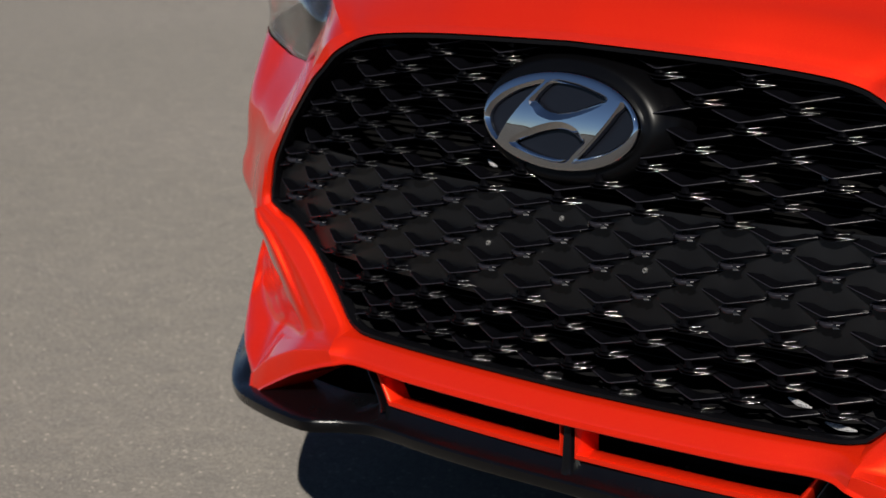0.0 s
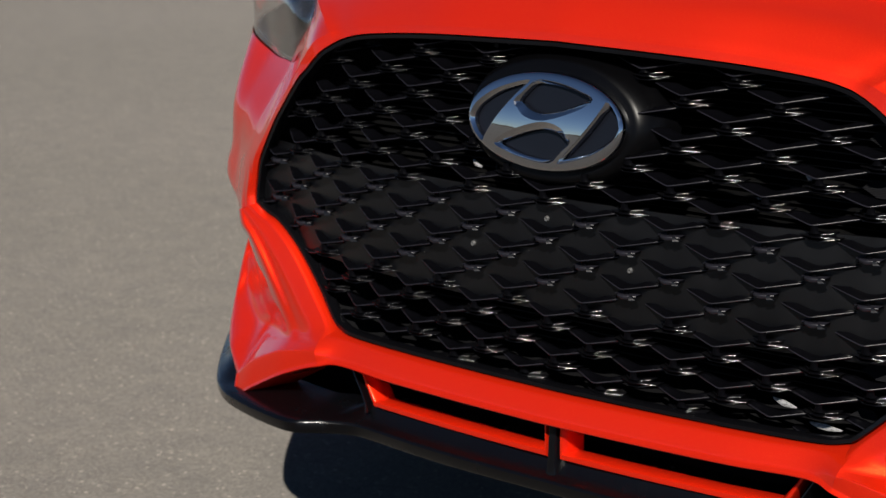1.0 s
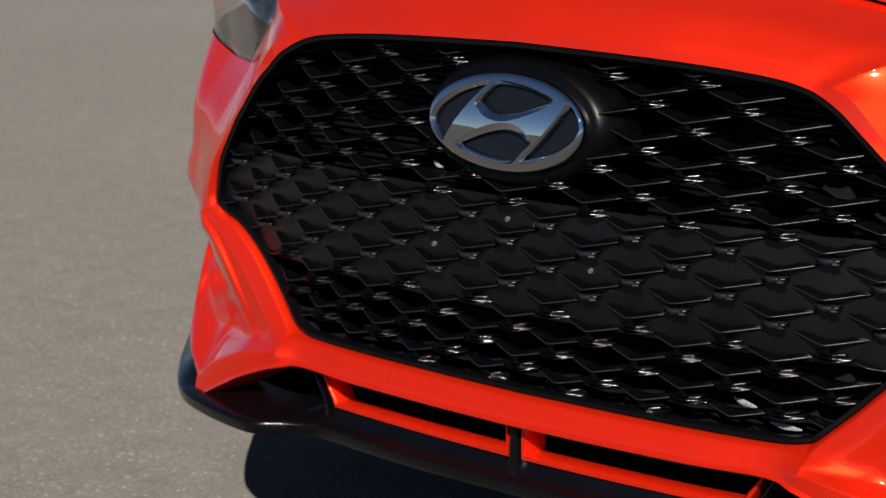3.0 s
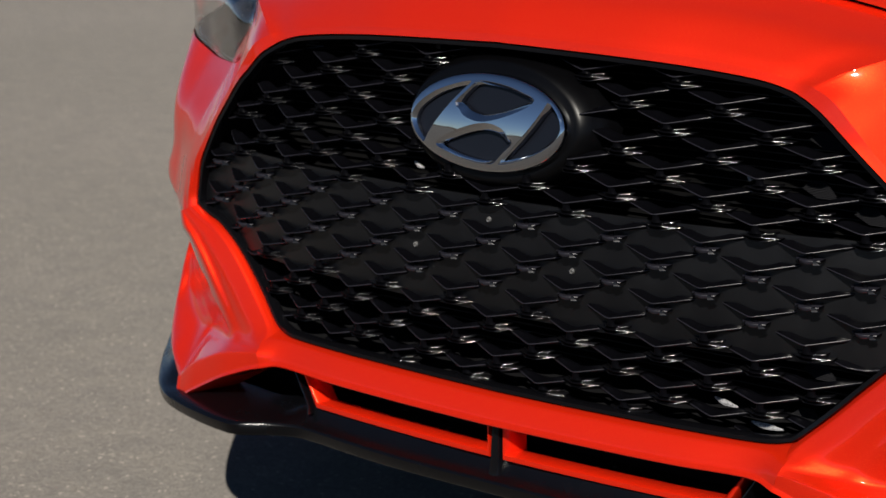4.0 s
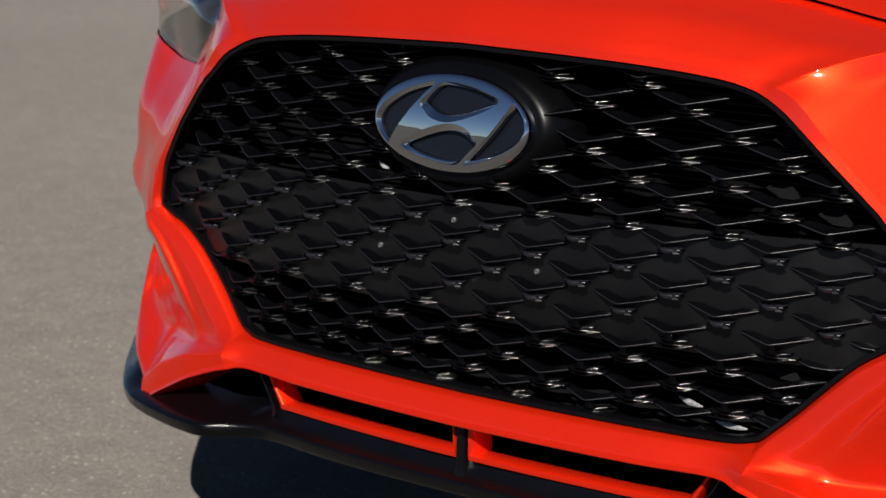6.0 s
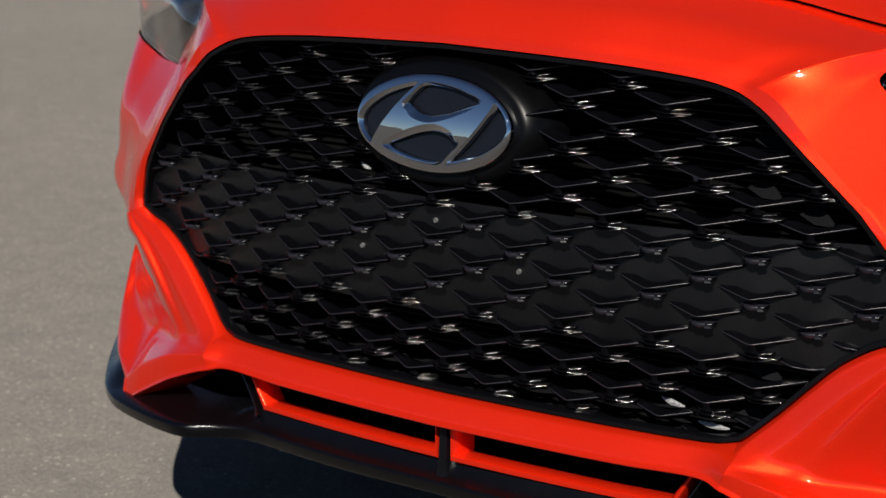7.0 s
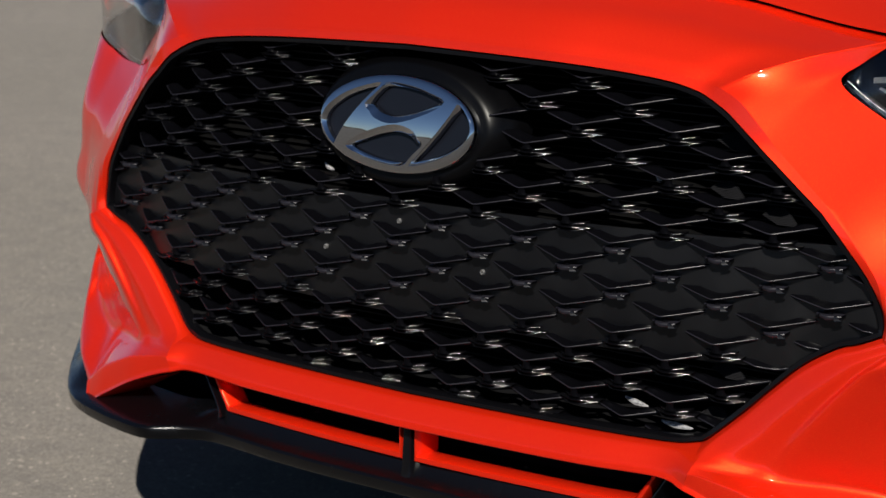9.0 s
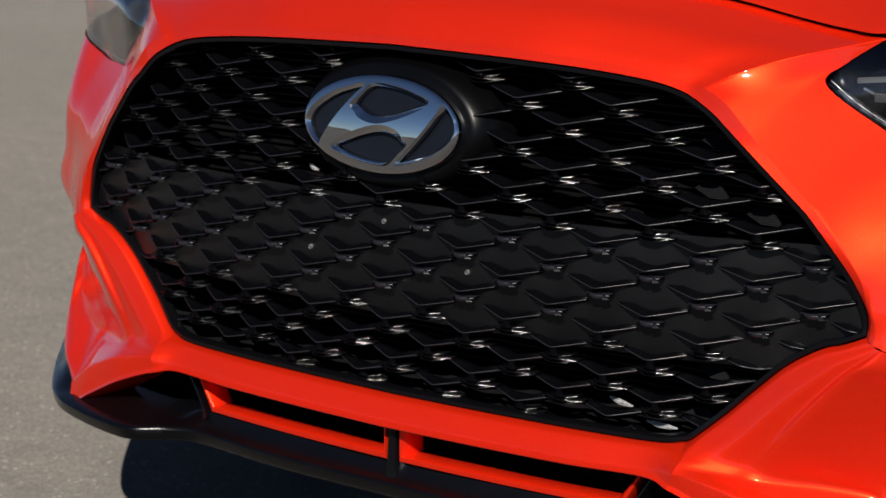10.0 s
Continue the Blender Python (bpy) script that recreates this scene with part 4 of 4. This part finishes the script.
# ---- hood ----
front_edge = [(0, 0.0885, 0.6845), (0.16, 0.1005, 0.6775), (0.28, 0.1215, 0.659), (0.345, 0.130, 0.6453), (0.390, 0.1315, 0.6380), (0.4265, 0.134, 0.6365), (0.474, 0.180, 0.6495), (0.543, 0.255, 0.6655), (0.633, 0.355, 0.686), (0.743, 0.525, 0.703)]
bm = bmesh.new()
hood_rows = []
for i, p in enumerate(front_edge):
    p = Vector(p)
    w = p.x / 0.743
    q = Vector((0.70 * w, 1.05 + 0.02 * w, 0.985 - 0.075 * w ** 2))
    mid = p.lerp(q, 0.35) + Vector((0, 0, 0.055 * (1 - 0.5 * w)))
    near = p.lerp(mid, 0.06) + Vector((0, -0.002, 0.007))
    p = p + Vector((0, 0.0045, 0.0024))
    hood_rows.append([p + Vector((0, 0.012, -0.003)), p + Vector((0, 0.0006, -0.0012)), p + Vector((0, 0.0008, 0.0004)), near, mid, q])
loft(bm, hood_rows, 6, 5, (1, 2))
part("hood", mirrored(bm), RED, car, "glossy red-orange painted hood", smooth=50)
bm = bmesh.new()
rows = [[Vector(p) + Vector((0, -0.0010, -0.0060)), Vector(p) + Vector((0, 0.0016, -0.0030)), Vector(p) + Vector((0, 0.0072, 0.0016))] for p in front_edge]
loft(bm, rows, 5, 2)
part("hood_gap_seal", mirrored(bm), MATT, car, "black rubber seal under the hood edge", thick=0.002)

# ---- rest of the body ----
sections = {
    0.76: [(0, 0.90), (0.45, 0.885), (0.70, 0.83), (0.845, 0.72), (0.885, 0.58), (0.87, 0.40), (0.80, 0.22)],
    1.05: [(0, 0.975), (0.45, 0.955), (0.72, 0.90), (0.865, 0.80), (0.90, 0.62), (0.885, 0.40), (0.82, 0.20)],
    1.75: [(0, 1.33), (0.40, 1.31), (0.60, 1.24), (0.80, 0.95), (0.90, 0.72), (0.89, 0.42), (0.83, 0.20)],
    2.35: [(0, 1.40), (0.40, 1.385), (0.58, 1.32), (0.80, 0.97), (0.90, 0.75), (0.89, 0.42), (0.83, 0.20)],
    3.20: [(0, 1.34), (0.38, 1.32), (0.55, 1.25), (0.78, 1.00), (0.90, 0.80), (0.89, 0.45), (0.83, 0.20)],
    3.85: [(0, 1.10), (0.38, 1.08), (0.55, 1.02), (0.76, 0.92), (0.86, 0.75), (0.85, 0.45), (0.78, 0.25)],
    4.20: [(0, 0.86), (0.35, 0.85), (0.50, 0.82), (0.66, 0.76), (0.74, 0.65), (0.73, 0.45), (0.66, 0.30)],
}
bm = bmesh.new()
loft(bm, [[Vector((x, y, z)) for x, z in pts] for y, pts in sections.items()], 5, 4)
part("body_shell", mirrored(bm), RED, car, "red-orange painted body shell", smooth=50)
for sx in (1, -1):
    bm = bmesh.new()
    loft(bm, [[(sx * x, y, z) for x, y, z in r] for r in (
        [(0.743, 0.530, 0.700), (0.775, 0.503, 0.655), (0.792, 0.475, 0.574)],
        [(0.738, 0.650, 0.765), (0.830, 0.620, 0.700), (0.862, 0.610, 0.588)],
        [(0.715, 0.770, 0.826), (0.846, 0.770, 0.720), (0.886, 0.770, 0.580)])], 5, 5)
    part("front_fender", bm, RED, car, "red-orange painted front fender", smooth=50, thick=0.0015)
bm = bmesh.new()
front = [Vector((p.x * 0.97, p.y + 0.03, 0.188)) for p in path]
front = [Vector((-p.x, p.y, p.z)) for p in front[:0:-1]] + front
strip(bm, front, [Vector((p.x, 0.62, 0.190)) for p in front])
box(bm, (-0.80, 0.60, 0.175), (0.80, 4.1, 0.20))
part("underbody", bm, DARK, car, "dark underbody tray", smooth=0)
bm = bmesh.new()
for i, (y0, z0, y1, z1, w0, w1) in enumerate(((1.12, 1.012, 1.66, 1.295, 0.62, 0.50),)):
    vs = [bm.verts.new(v) for v in ((-w0, y0, z0 - 0.03), (0, y0, z0 + 0.008), (w0, y0, z0 - 0.03), (w1, y1, z1 - 0.01), (0, y1, z1 + 0.018), (-w1, y1, z1 - 0.01))]
    bm.faces.new((vs[0], vs[1], vs[4], vs[5]))
    bm.faces.new((vs[1], vs[2], vs[3], vs[4]))
part("windscreen", bm, TINT, car, "dark tinted windscreen", thick=0.006)


def make_wheel(x, y):
    b = bmesh.new()
    prof = [(0.20, -0.10), (0.29, -0.105), (0.315, -0.09), (0.322, 0.0), (0.315, 0.09), (0.29, 0.105), (0.20, 0.10)]
    rings = [[b.verts.new((d, r * math.cos(2 * math.pi * k / 40), r * math.sin(2 * math.pi * k / 40))) for k in range(40)] for r, d in prof]
    for a, c in zip(rings, rings[1:]):
        for k in range(40):
            b.faces.new((a[k], a[(k + 1) % 40], c[(k + 1) % 40], c[k]))
    b.faces.new(rings[0][::-1])
    b.faces.new(rings[-1])
    w = part("wheel", b, RUBBER, car, "black road tyre with a silver rim", smooth=40)
    w.matrix_basis = pose(x, y, 0.322)
    b = bmesh.new()
    bmesh.ops.create_cone(b, cap_ends=True, segments=40, radius1=0.19, radius2=0.17, depth=0.02, matrix=pose(0.107 if x > 0 else -0.107, 0, 0, 0, 90 if x > 0 else -90, 0))
    part("rim", b, SILVER, w, "silver alloy rim")


for wx in (0.812, -0.812):
    for wy in (1.02, 3.50):
        make_wheel(wx, wy)

# ---- mesh of the grille, cell by cell ----
for k in range(-11, 12):
    for r in range(-11, 12):
        if (k + r) % 2:
            continue
        bm = bmesh.new()
        c = node_at(k, r)
        wing(bm, k, r)
        if open_at(c.x, c.z) and np.hypot(RIM_XZ[:, 0] - c.x, RIM_XZ[:, 1] - c.z).min() > 0.007:
            beak = bmesh.new()
            knuckle(beak, k, r)
            beaks = part("knuckle", beak, KNUCKLE, grille, smooth=40)
            beaks.data.materials.append(RIBBLACK)
            beaks.data.materials.append(RIDGE_SHEEN)
        if len(bm.faces):
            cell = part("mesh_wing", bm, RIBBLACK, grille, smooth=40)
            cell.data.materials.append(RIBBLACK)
            cell.data.materials.append(RIDGE_SHEEN)
        else:
            bm.free()
